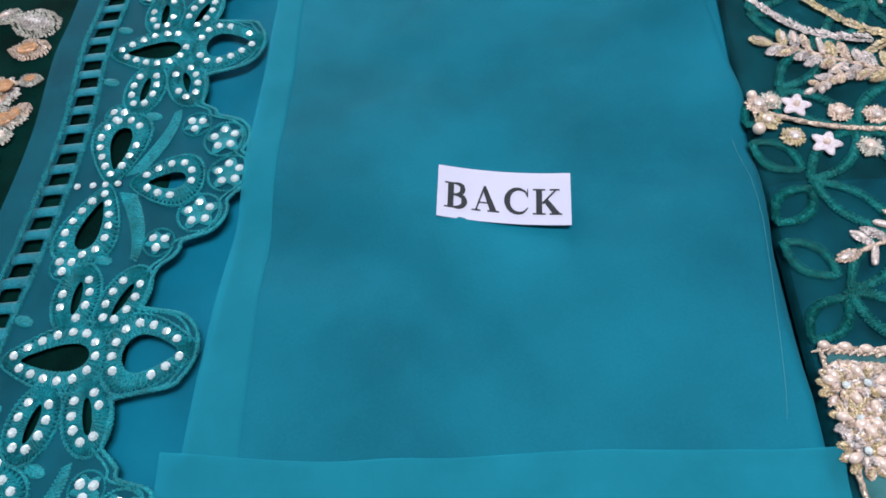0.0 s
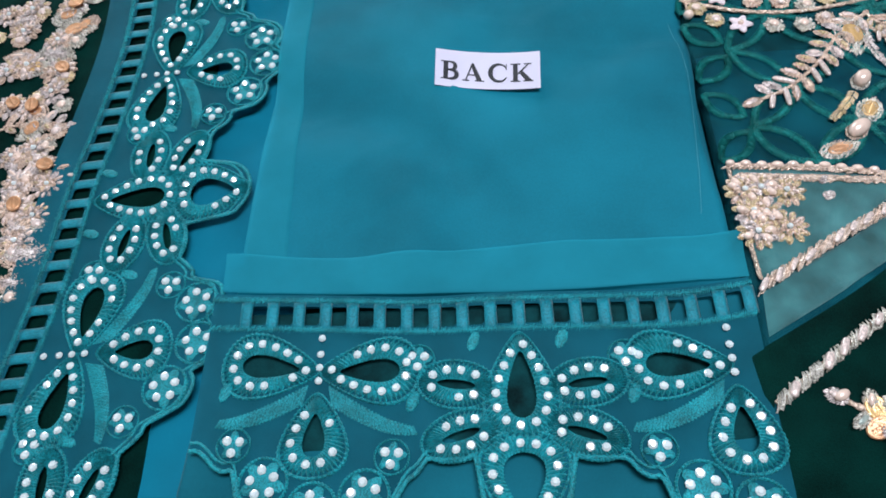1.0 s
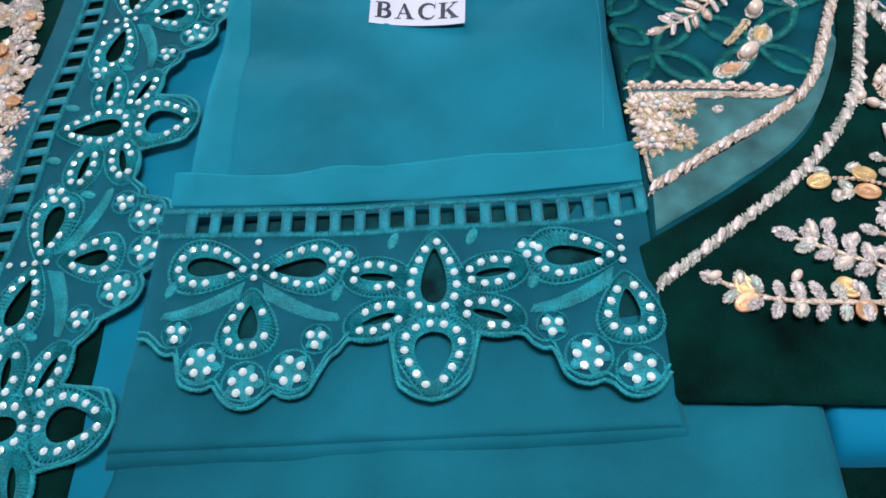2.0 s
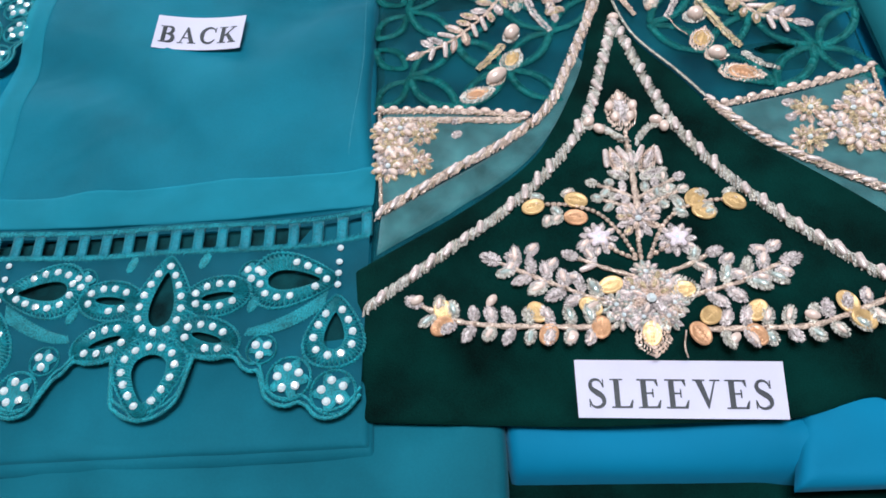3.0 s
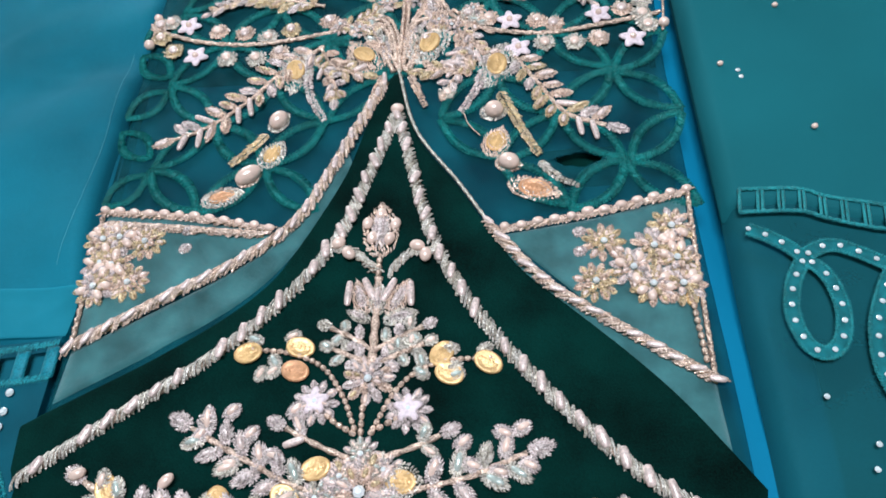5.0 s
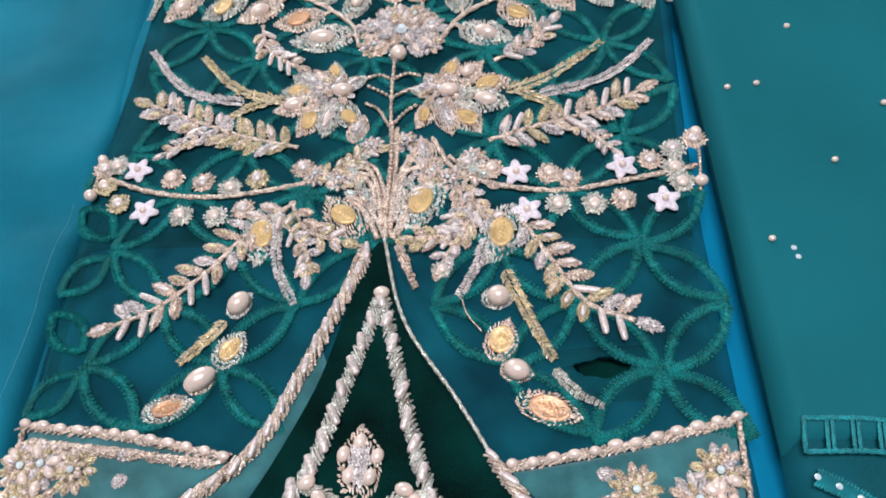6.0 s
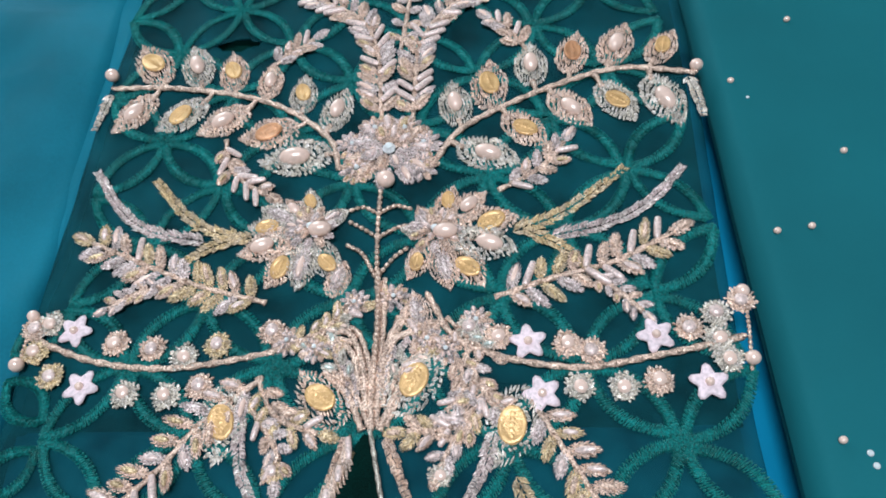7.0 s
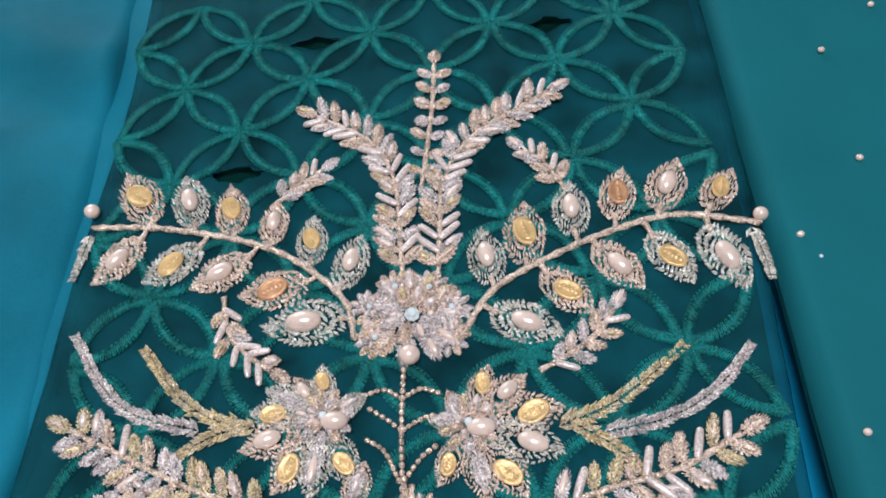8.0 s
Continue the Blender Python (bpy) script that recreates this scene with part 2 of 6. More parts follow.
# ---- the room that closes the place ----
for name, box in (("floor", (-2.4, 2.8, -2.4, 2.6, -0.88, -0.78)), ("ceiling", (-2.4, 2.8, -2.4, 2.6, 1.72, 1.82)),
                  ("wall_west", (-2.5, -2.4, -2.4, 2.6, -0.78, 1.72)), ("wall_east", (2.8, 2.9, -2.4, 2.6, -0.78, 1.72)),
                  ("wall_south", (-2.4, 2.8, -2.5, -2.4, -0.78, 1.72))):
    tagged(mesh_object(name, block(*box), WOOD if name == "floor" else WALL, False), name.replace("_", " ") + " of the room round the table", kind="structure")
wall_north = bmesh.new()
for x0, x1, z0, z1 in ((-2.4, -1.7, -0.78, 1.72), (-0.1, 2.8, -0.78, 1.72), (-1.7, -0.1, -0.78, 0.15), (-1.7, -0.1, 1.4, 1.72)):
    bmesh.ops.create_cube(wall_north, size=1, matrix=Matrix.LocRotScale(((x0 + x1) / 2, 2.65, (z0 + z1) / 2), None, (x1 - x0, 0.1, z1 - z0)))
tagged(mesh_object("wall_north", wall_north, WALL, False), "cream wall with a wide opening for the added window", kind="structure")
FRAME = material("white_window_paint", srgb(232, 230, 224), 0.4, vary=0.04, scale=8, fine=200, bump=0.05)
# Unseen window added round the side lamp.
window = tagged(new("added_window"), "unseen wide window with a white frame, added for the side light", "window", kind="structure")
for name, box in (("frame_side", (-1.7, -1.65, 2.6, 2.68, 0.15, 1.4)), ("frame_side", (-0.15, -0.1, 2.6, 2.68, 0.15, 1.4)), ("frame_rail", (-1.65, -0.15, 2.6, 2.68, 1.35, 1.4)),
                  ("frame_rail", (-1.65, -0.15, 2.6, 2.68, 0.15, 0.2)), ("mullion", (-0.92, -0.88, 2.61, 2.67, 0.2, 1.35)), ("sill", (-1.75, -0.05, 2.5, 2.6, 0.11, 0.15))):
    part(name, block(*box, 0.004), FRAME, window, smooth=False)
# Unseen fitting added as a body for the overhead lamp.
lamp = thing("added_ceiling_light", "unseen white rectangular ceiling light added over the table", "ceiling light")
part("housing", block(-0.12, 0.72, -0.27, 0.27, 1.66, 1.72, 0.006), FRAME, lamp, smooth=False)
part("diffuser", block(-0.10, 0.70, -0.25, 0.25, 1.645, 1.66, 0.003), PAPER, lamp, smooth=False)

table = thing("table", "brown wooden table under the spread fabrics", "table")
part("tabletop", block(-0.75, 1.0, -0.55, 1.0, -0.06, -0.03, 0.004), WOOD, table, smooth=False)
for x in (-0.68, 0.93):
    for y in (-0.48, 0.93):
        part("leg", block(x - 0.03, x + 0.03, y - 0.03, y + 0.03, -0.78, -0.06, 0.003), WOOD, table, smooth=False)

# ---- large cloths ----
spread = tagged(mesh_object("tablecloth", cloth_mesh([(-0.74, -0.54), (-0.74, 0.99)], [(0.99, -0.54), (0.99, 0.99)], -0.0265, 120, 120, 0.003, 0.02, 0.001), VELVET),
                "dark green velvet cloth spread over the table", "cloth")

CREASE_SILK = lambda x, y: 0.004 * noise.noise((x * 14, y * 55, 31)) * min(1, max(0, (-0.035 - y) / 0.02))
silk = thing("silk_fabric", "folded bright blue silk lying under the sleeve", "fabric")
part("top_layer", cloth_mesh([(0.178, -0.0715), (0.178, 0.55)], [(0.416, -0.086), (0.450, 0.55)], -0.0105, 160, 60, 0.014, 0.006, 0.0016, 3.0, extra=lambda x, y: -0.012 * min(1, max(0, (-0.052 - 0.05 * (x - 0.178) - y) / 0.02)) ** 2 + 0.6 * CREASE_SILK(x, y) + 0.0065 * math.exp(-((x - 0.302 - 0.25 * (y + 0.06)) / 0.009) ** 2) * min(1, max(0, (-0.052 - y) / 0.012)) - 0.003 * math.exp(-((x - 0.325 - 0.6 * (y + 0.06)) / 0.008) ** 2) * (y < -0.01) - (0.007 + 0.003 * min(1, max(0, (x - 0.39) / 0.006))) * min(1, max(0, (y + 0.01) / 0.12)) - 0.003 * min(1, max(0, (y - 0.12) / 0.1))), SILK, silk)

part("upper_fold", cloth_mesh([(0.293, -0.083), (0.305, -0.04)], [(0.409, -0.087), (0.405, -0.04)], -0.0060, 70, 50, 0.007, 0.006, 0.0016, 23.0, extra=lambda x, y: 0.6 * CREASE_SILK(x + 0.2, y)), SILK, silk)

veil = thing("veil", "sheer teal organza veil with a ladder-stitched hem", "veil")
part("sheet", cloth_mesh([(0.3890, -0.0720), (0.3939, -0.0099), (0.3945, 0.0651), (0.3958, 0.1083), (0.3955, 0.1870), (0.397, 0.56)], [(0.72, -0.2), (0.72, 0.56)], -0.0012, 90, 50, 0.010, 0.007, 0.0012, 5.0), VEIL_SHEER, veil)
part("doubled_hem", cloth_mesh([(0.3955, 0.1085), (0.4245, 0.1075), (0.4350, 0.1030), (0.4480, 0.0985), (0.4635, 0.0958), (0.56, 0.085), (0.72, 0.070)], [(0.397, 0.56), (0.72, 0.56)], 0.0012, 90, 60, 0.010, 0.006, 0.0012, 5.0), VEIL, veil, "doubled upper layer of the veil")

left_silk = thing("blue_fabric", "sheer blue organza strip lying under the lace edge", "fabric")
part("sheet", cloth_mesh([(-0.165, -0.30), (-0.165, 0.55)], [(-0.085, -0.30), (-0.085, 0.55)], -0.010, 80, 20, 0.004, 0.006, 0.0014, 11.0), LEFT_BLUE, left_silk)
part("hem", cloth_mesh([(-0.168, -0.30), (-0.168, 0.55)], [(-0.158, -0.30), (-0.158, 0.55)], -0.0096, 60, 6, 0.001, 0.002, 0.0014, 11.0), LEFT_BLUE, left_silk)
SAG = lambda x, y: 0.0012 * noise.noise((x * 30 + y * 12, y * 14, 8)) + 0.0030 * math.sin(38 * y + 22 * x + 6 * noise.noise((x * 9, y * 9, 3)))
LAID = lambda x, y: SAG(x, y) * min(1, max(0, (y - 0.0701 + 0.0627 * x - 0.002) / 0.02))
SHEER_FOLD = material("sheer_fold", srgb(34, 146, 168), 0.7, spec=0.12, sheen=0.3, sheen_tint=(0.4, 0.9, 1, 1), vary=0.12, scale=30, weave=1500, bump=0.2, clear=0.4)
DRAPE = lambda x, y: LAID(x, y) + 0.5 * CREASE(x, y)
CREASE = lambda x, y: 0.0016 * max(0, 1 - 5 * abs(noise.noise((x * 7 + y * 6, y * 24, 5)))) * max(0, 0.4 + noise.noise((x * 11, y * 11, 9))) + 0.0011 * max(0, 1 - 6 * abs(noise.noise((x * 16 - y * 9, y * 20 + x * 6, 15))))
back = thing("back_panel", "folded sheer teal organza back panel with a lace hem", "dress panel")
part("lower_sheet", cloth_mesh([(-0.150, -0.16), (-0.128, -0.03), (-0.122, 0.055)], [(0.172, -0.165), (0.178, -0.03), (0.152, 0.055)], -0.0085, 130, 150, 0.006, 0.006, 0.0020, 2.0, extra=CREASE), LOWER_DIM, back)
part("middle_sheet", cloth_mesh([(-0.131, -0.046), (-0.124, 0.03), (-0.120, 0.068)], [(0.120, -0.054), (0.119, 0.03), (0.120, 0.062)], -0.0036, 130, 130, 0.003, 0.004, 0.0013, 2.5, extra=lambda x, y: 0.6 * CREASE(x, y)), LOWER_DIM, back)
part("folded_under_edge", cloth_mesh([(-0.1325, -0.0515), (-0.127, 0.01)], [(0.1215, -0.0575), (0.120, 0.01)], -0.0058, 30, 130, 0.003, 0.003, 0.0013, 2.5, extra=lambda x, y: 0.6 * CREASE(x, y)), LOWER_DIM, back)
part("fold_band", cloth_mesh([(-0.1162, 0.0805), (-0.0344, 0.0722), (0.0422, 0.0682), (0.1229, 0.0672)], [(-0.1151, 0.0994), (-0.0343, 0.0936), (0.0324, 0.0945), (0.1246, 0.0909)], 0.0018, 120, 30, 0.0004, 0.002, 0.0016, 1.0, 13.0, extra=DRAPE), SHEER_FOLD, back, "lighter turned-up organza fold")
part("upper_sheet", cloth_mesh([(-0.1141, 0.0758), (-0.1090, 0.0998), (-0.1036, 0.1668), (-0.0977, 0.2788), (-0.095, 0.42), (-0.09, 0.57)], [(0.120, 0.062), (0.122, 0.088), (0.121, 0.15), (0.128, 0.244), (0.13, 0.42), (0.13, 0.57)], 0.0, 160, 120, 0.009, 0.007, 0.0016, 1.0, 13.0, extra=DRAPE), ORGANZA, back)

part("side_fold", cloth_mesh([(-0.1077, 0.0969), (-0.1048, 0.1462), (-0.1006, 0.2120), (-0.0977, 0.2948), (-0.0968, 0.3446), (-0.094, 0.42), (-0.09, 0.56)], [(-0.0872, 0.0959), (-0.0860, 0.1450), (-0.0850, 0.1987), (-0.0830, 0.2930), (-0.0827, 0.3427), (-0.080, 0.42), (-0.078, 0.56)], 0.0008, 90, 14, 0.0005, 0.002, 0.0016, 1.0, 13.0, extra=DRAPE), SHEER_FOLD, back, "lighter folded organza edge")
part("under_layer", cloth_mesh([(0.098, -0.03), (0.098, 0.20), (0.10, 0.45), (0.10, 0.57)], [(0.121, -0.03), (0.1245, 0.20), (0.140, 0.45), (0.142, 0.57)], -0.0045, 70, 12, 0.003, 0.004, 0.0008, 33.0), ORGANZA, back)
sleeve = thing("sleeve_panel", "beaded and embroidered dark teal net sleeve with a velvet cuff", "sleeve")
net = part("net", cloth_mesh([(0.120, 0.03), (0.1235, 0.15), (0.1250, 0.23), (0.1290, 0.30), (0.1320, 0.36), (0.1365, 0.42), (0.137, 0.53)], [(0.386, 0.0), (0.385, 0.2), (0.394, 0.36), (0.396, 0.50)], 0.0, 240, 130, 0.006, 0.005, 0.0010, 4.0, 26.0, openings=[(q, 0.0085, 0.0036) for q in ((0.2217, 0.4525), (0.3261, 0.4519), (0.1921, 0.3820), (0.3385, 0.1391))]), NET, sleeve)
part("velvet_cuff", cloth_mesh([(0.1150, -0.0422), (0.1662, -0.0476), (0.2131, -0.0522), (0.2581, -0.0542), (0.3000, -0.0552), (0.3300, -0.0492), (0.3420, -0.0526), (0.3760, -0.0535)], [(0.1125, 0.0295), (0.1530, 0.0500), (0.1790, 0.0650), (0.2010, 0.0810), (0.2150, 0.0985), (0.2350, 0.1370), (0.2460, 0.1720), (0.2580, 0.1985), (0.2665, 0.1610), (0.2860, 0.1290), (0.3000, 0.1035), (0.3130, 0.0845), (0.3310, 0.0665), (0.3610, 0.0345), (0.3875, -0.0025)], 0.0018, 160, 60, 0.0012, 0.003, 0.0006, 6.0, extra=lambda x, y: -0.0052 * min(1, max(0, (-0.004 - y) / 0.022))), VELVET, sleeve)


def bar(x0, x1, y0, y1):
    return [(x0, y0), (x1, y0), (x1, y1), (x0, y1)]


def brush(points, widths):
    """A pen stroke of changing width along a smooth curve, as one outline."""
    n = 30
    c, w = curve(points, n), curve([(q,) for q in widths], n)
    a, b = [], []
    for i in range(n + 1):
        d = c[min(n, i + 1)] - c[max(0, i - 1)]
        d = d / max(1e-9, np.linalg.norm(d)) * w[i][0] / 2
        a.append((c[i][0] - d[1], c[i][1] + d[0]))
        b.append((c[i][0] + d[1], c[i][1] - d[0]))
    return [(a[i], b[i], b[i + 1], a[i + 1]) for i in range(n)]


# Roman capitals one high: heavy stems, hairlines and flat serifs.
ARM = [(0.14, 0), (0.78, 0), (0.84, 0.28), (0.79, 0.28), (0.67, 0.065), (0.14, 0.065)]
ROMAN = {"L": [bar(0.15, 0.35, 0, 1), bar(0.02, 0.49, 0, 0.05), bar(0.02, 0.49, 0.95, 1), ARM]}
ROMAN["E"] = [bar(0.13, 0.33, 0, 1), bar(0, 0.2, 0, 0.05), bar(0, 0.2, 0.95, 1), ARM, [(0.14, 1), (0.14, 0.94), (0.63, 0.94), (0.72, 0.76), (0.76, 0.76), (0.74, 1)],
              bar(0.33, 0.56, 0.485, 0.54), bar(0.53, 0.58, 0.37, 0.66)]
ROMAN["V"] = [[(0.10, 0.98), (0.49, 0), (0.57, 0.20), (0.33, 0.98)], [(0.83, 0.98), (0.77, 0.98), (0.48, 0.1), (0.49, 0), (0.52, 0)], bar(0, 0.44, 0.95, 1), bar(0.62, 0.98, 0.95, 1)]
ROMAN["A"] = [[(0.43, 1), (0.41, 0.8), (0.68, 0.02), (0.93, 0.02), (0.51, 1)], [(0.43, 0.98), (0.12, 0.02), (0.18, 0.02), (0.46, 0.86)], bar(0.24, 0.66, 0.31, 0.36), bar(0, 0.32, 0, 0.05), bar(0.58, 1.02, 0, 0.05)]
ROMAN["K"] = [bar(0.12, 0.34, 0, 1), bar(0, 0.46, 0, 0.05), bar(0, 0.46, 0.95, 1), [(0.33, 0.46), (0.38, 0.40), (0.88, 0.97), (0.81, 0.97)], [(0.40, 0.50), (0.72, 0.03), (1.0, 0.03), (0.53, 0.63)],
              bar(0.62, 0.98, 0.95, 1), bar(0.6, 1.06, 0, 0.05)]
ROMAN["B"] = [bar(0.12, 0.34, 0, 1), bar(0, 0.3, 0, 0.05), bar(0, 0.3, 0.95, 1),
              *brush([(0.3, 0.975), (0.5, 0.965), (0.64, 0.89), (0.67, 0.75), (0.62, 0.61), (0.48, 0.53), (0.3, 0.525)], [0.05, 0.06, 0.14, 0.2, 0.14, 0.06, 0.05]),
              *brush([(0.3, 0.52), (0.52, 0.515), (0.69, 0.43), (0.74, 0.27), (0.68, 0.12), (0.52, 0.035), (0.3, 0.025)], [0.05, 0.06, 0.15, 0.22, 0.15, 0.06, 0.05])]
ROMAN["C"] = [*brush([(0.86, 0.70), (0.80, 0.86), (0.66, 0.95), (0.5, 0.975), (0.30, 0.9), (0.16, 0.72), (0.12, 0.5), (0.16, 0.28), (0.30, 0.1), (0.52, 0.025), (0.72, 0.07), (0.88, 0.24)],
                     [0.03, 0.04, 0.05, 0.06, 0.13, 0.2, 0.23, 0.2, 0.13, 0.06, 0.05, 0.03]), bar(0.85, 0.89, 0.66, 0.98)]
ROMAN["S"] = [*brush([(0.56, 0.72), (0.52, 0.86), (0.42, 0.95), (0.3, 0.975), (0.17, 0.93), (0.10, 0.80), (0.15, 0.65), (0.32, 0.53), (0.5, 0.41), (0.58, 0.25), (0.53, 0.1), (0.38, 0.03), (0.25, 0.025), (0.12, 0.1), (0.06, 0.28)],
                     [0.03, 0.05, 0.05, 0.06, 0.09, 0.15, 0.18, 0.2, 0.2, 0.17, 0.1, 0.06, 0.05, 0.05, 0.03]), bar(0.56, 0.6, 0.7, 0.98), bar(0.03, 0.07, 0.02, 0.3)]


def paper_label(name, corners, z, text, label, bow, foot, tall):
    base = thing(name, label, "label", "paper labels")
    (ax, ay), (bx, by), (cx, cy), (dx, dy) = corners
    bm = bmesh.new()
    n = 16
    at = lambda u, v: ((dx + (cx - dx) * u) * (1 - v) + (ax + (bx - ax) * u) * v, (dy + (cy - dy) * u) * (1 - v) + (ay + (by - ay) * u) * v)
    lift = lambda u: z + bow * (2 * u - 1) ** 2
    grid = [[bm.verts.new((*at(i / n, v), lift(i / n) - s)) for v, s in ((0, 0), (1, 0), (1, 0.0004), (0, 0.0004))] for i in range(n + 1)]
    for i in range(n):
        for k in range(4):
            bm.faces.new((grid[i][k], grid[i + 1][k], grid[i + 1][(k + 1) % 4], grid[i][(k + 1) % 4]))
    bm.faces.new(grid[0])
    bm.faces.new(grid[n])
    bmesh.ops.recalc_face_normals(bm, faces=bm.faces)
    part("paper", bm, PAPER, base, smooth=False)
    wide = {ch: max(x for piece in ROMAN[ch] for x, y in piece) for ch in text}
    total = sum(wide[ch] for ch in text) + 0.17 * (len(text) - 1)
    pen = 0.0
    for ch in text:
        bm = bmesh.new()
        for k, piece in enumerate(ROMAN[ch]):
            uv = [(0.055 + 0.88 * (pen + x) / total, foot + tall * y) for x, y in piece]
            up = [bm.verts.new((*at(u, t), lift(u) + 0.0003 + 0.000004 * k)) for u, t in uv]
            down = [bm.verts.new((*at(u, t), lift(u) + 0.00005)) for u, t in uv]
            bm.faces.new(up)
            for i in range(len(up)):
                bm.faces.new((up[i - 1], up[i], down[i], down[i - 1]))
        bmesh.ops.recalc_face_normals(bm, faces=bm.faces)
        part("letter", bm, INK, base, smooth=False)
        pen += wide[ch] + 0.17
    return base


paper_label("paper_label", [(0.2119, -0.0227), (0.2989, -0.0315), (0.2955, -0.0564), (0.2106, -0.0486)], -0.0025, "SLEEVES", "white paper strip printed SLEEVES lying on the velvet", 0.0, 0.165, 0.50)
paper_label("paper_label", [(-0.0107, 0.2220), (0.0456, 0.2119), (0.0435, 0.1856), (-0.0122, 0.1953)], 0.0016, "BACK", "curled white paper strip printed BACK on the organza", 0.0025, 0.19, 0.49)


# ---- small pieces, each mesh made once and shared ----
rng = random.Random(7)


def shared(name, bm, mat, smooth=True, second=None):
    data = bpy.data.meshes.new(name)
    bm.normal_update()
    bm.to_mesh(data)
    bm.free()
    data.materials.append(mat)
    if second:
        data.materials.append(second)
    if smooth:
        data.polygons.foreach_set("use_smooth", [True] * len(data.polygons))
    return data


def place(name, data, parent, x, y, z, angle=0.0, size=(1, 1, 1), tilt=0.0, roll=0.0, label=""):
    ob = new(name, data)
    ob.parent = parent
    ob.matrix_basis = Matrix.LocRotScale((x, y, z), Euler((roll, tilt, angle), "XYZ"), size)
    if label:
        tagged(ob, label)
    return ob


def blob_bm(n=8, m=4, ridges=0, depth=0.2, point=1.0):
    """A bead one long along x, one wide and one high, half sunk; ridges run round it, point sharpens its ends."""
    bm = bmesh.new()
    rings = []
    for i in range(m + 1):
        a = math.pi * i / m
        r = math.sin(a) ** point
        rings.append([bm.verts.new((-0.5 * math.cos(a), 0.5 * r * math.cos(2 * math.pi * k / n) * (1 - (depth if ridges and i % 2 else 0)),
                                    0.5 * r * math.sin(2 * math.pi * k / n) * (1 - (depth if ridges and i % 2 else 0)))) for k in range(n)] if 0 < i < m
                     else [bm.verts.new((-0.5 * math.cos(a), 0, 0))])
    for i in range(m):
        a, b = rings[i], rings[i + 1]
        for k in range(n):
            q = [a[k % len(a)], a[(k + 1) % len(a)], b[(k + 1) % len(b)], b[k % len(b)]]
            f = []
            for v in q:
                if v not in f:
                    f.append(v)
            bm.faces.new(f)
    bmesh.ops.recalc_face_normals(bm, faces=bm.faces)
    return bm


def wire(bm, p, q, w, h):
    """A short loop of wire from p to q, standing up in its middle."""
    d = q - p
    s = Vector((-d.y, d.x, 0)).normalized() * w
    up = Vector((0, 0, h))
    v = [bm.verts.new(p), bm.verts.new(p + d * 0.5 + s), bm.verts.new(q), bm.verts.new(p + d * 0.5 - s), bm.verts.new(p + d * 0.32 + up), bm.verts.new(p + d * 0.72 + up)]
    for f in ((v[0], v[1], v[4]), (v[1], v[5], v[4]), (v[1], v[2], v[5]), (v[2], v[3], v[5]), (v[3], v[4], v[5]), (v[3], v[0], v[4])):
        bm.faces.new(f)


def bead_leaf_bm(seed, loops=24):
    """A narrow bead in a broad fringe of looped wire: base at x = 0, tip at x = 1, one wide. The bead's faces take the second material."""
    r = random.Random(seed)
    bm = blob_bm(7, 5, point=0.8)
    cx, cl, cw = r.uniform(0.48, 0.6), r.uniform(0.5, 0.66), r.uniform(0.34, 0.46)
    turn = r.uniform(-0.2, 0.2)
    for v in bm.verts:
        v.co = Vector((cx + v.co.x * cl - v.co.y * turn, v.co.y * cw + v.co.x * turn, 0.34 + v.co.z * 0.6))
    for f in bm.faces:
        f.material_index = 1
    under = [bm.verts.new((0.5 - 0.42 * math.cos(2 * math.pi * i / 10), 0.36 * math.sin(2 * math.pi * i / 10), 0.06)) for i in range(10)]
    mid = bm.verts.new((0.5, 0, 0.26))
    for i in range(10):
        bm.faces.new((under[i - 1], under[i], mid))
    for row in range(3):
        n = loops - 5 * row
        for i in range(n):
            a = 2 * math.pi * (i + r.uniform(-0.35, 0.35)) / n
            c, sn = math.cos(a), math.sin(a)
            k = (1.0, 0.8, 0.58)[row] * r.uniform(0.94, 1.05)
            rim = Vector((0.5 + 0.48 * k * c, 0.47 * k * math.copysign(abs(sn) ** (1.2 if c > 0 else 0.85), sn), 0.05 + 0.12 * row))
            out = Vector((c + 0.55, sn * 0.9 + r.uniform(-0.3, 0.3), 0)).normalized() * r.uniform(0.13, 0.22)
            wire(bm, rim - out, rim + out * 0.4, r.uniform(0.035, 0.06), r.uniform(0.1, 0.28))
    return bm


def fringe_bm(seed, loops=20):
    """A small round bud, one across: a fringe of looped wire round a pearl, which takes the second material."""
    r = random.Random(seed)
    bm = blob_bm(9, 6)
    for v in bm.verts:
        v.co = Vector((v.co.x * 0.44 + 0.03, v.co.y * 0.42, 0.3 + v.co.z * 0.5))
    for f in bm.faces:
        f.material_index = 1
    under = [bm.verts.new((0.4 * math.cos(2 * math.pi * i / 10), 0.4 * math.sin(2 * math.pi * i / 10), 0.04)) for i in range(10)]
    mid = bm.verts.new((0, 0, 0.3))
    for i in range(10):
        bm.faces.new((under[i - 1], under[i], mid))
    for row in range(3):
        for i in range(loops - 4 * row):
            a = 2 * math.pi * (i + r.uniform(-0.35, 0.35)) / (loops - 4 * row)
            k = (0.44, 0.35, 0.25)[row] * r.uniform(0.85, 1.12)
            d = Vector((math.cos(a + r.uniform(-0.3, 0.3)), math.sin(a + r.uniform(-0.3, 0.3)), 0)) * r.uniform(0.09, 0.14)
            p = Vector((k * math.cos(a), k * math.sin(a), 0.05 + 0.09 * row))
            wire(bm, p - d, p + d * 0.4, r.uniform(0.04, 0.075), r.uniform(0.1, 0.2))
    return bm


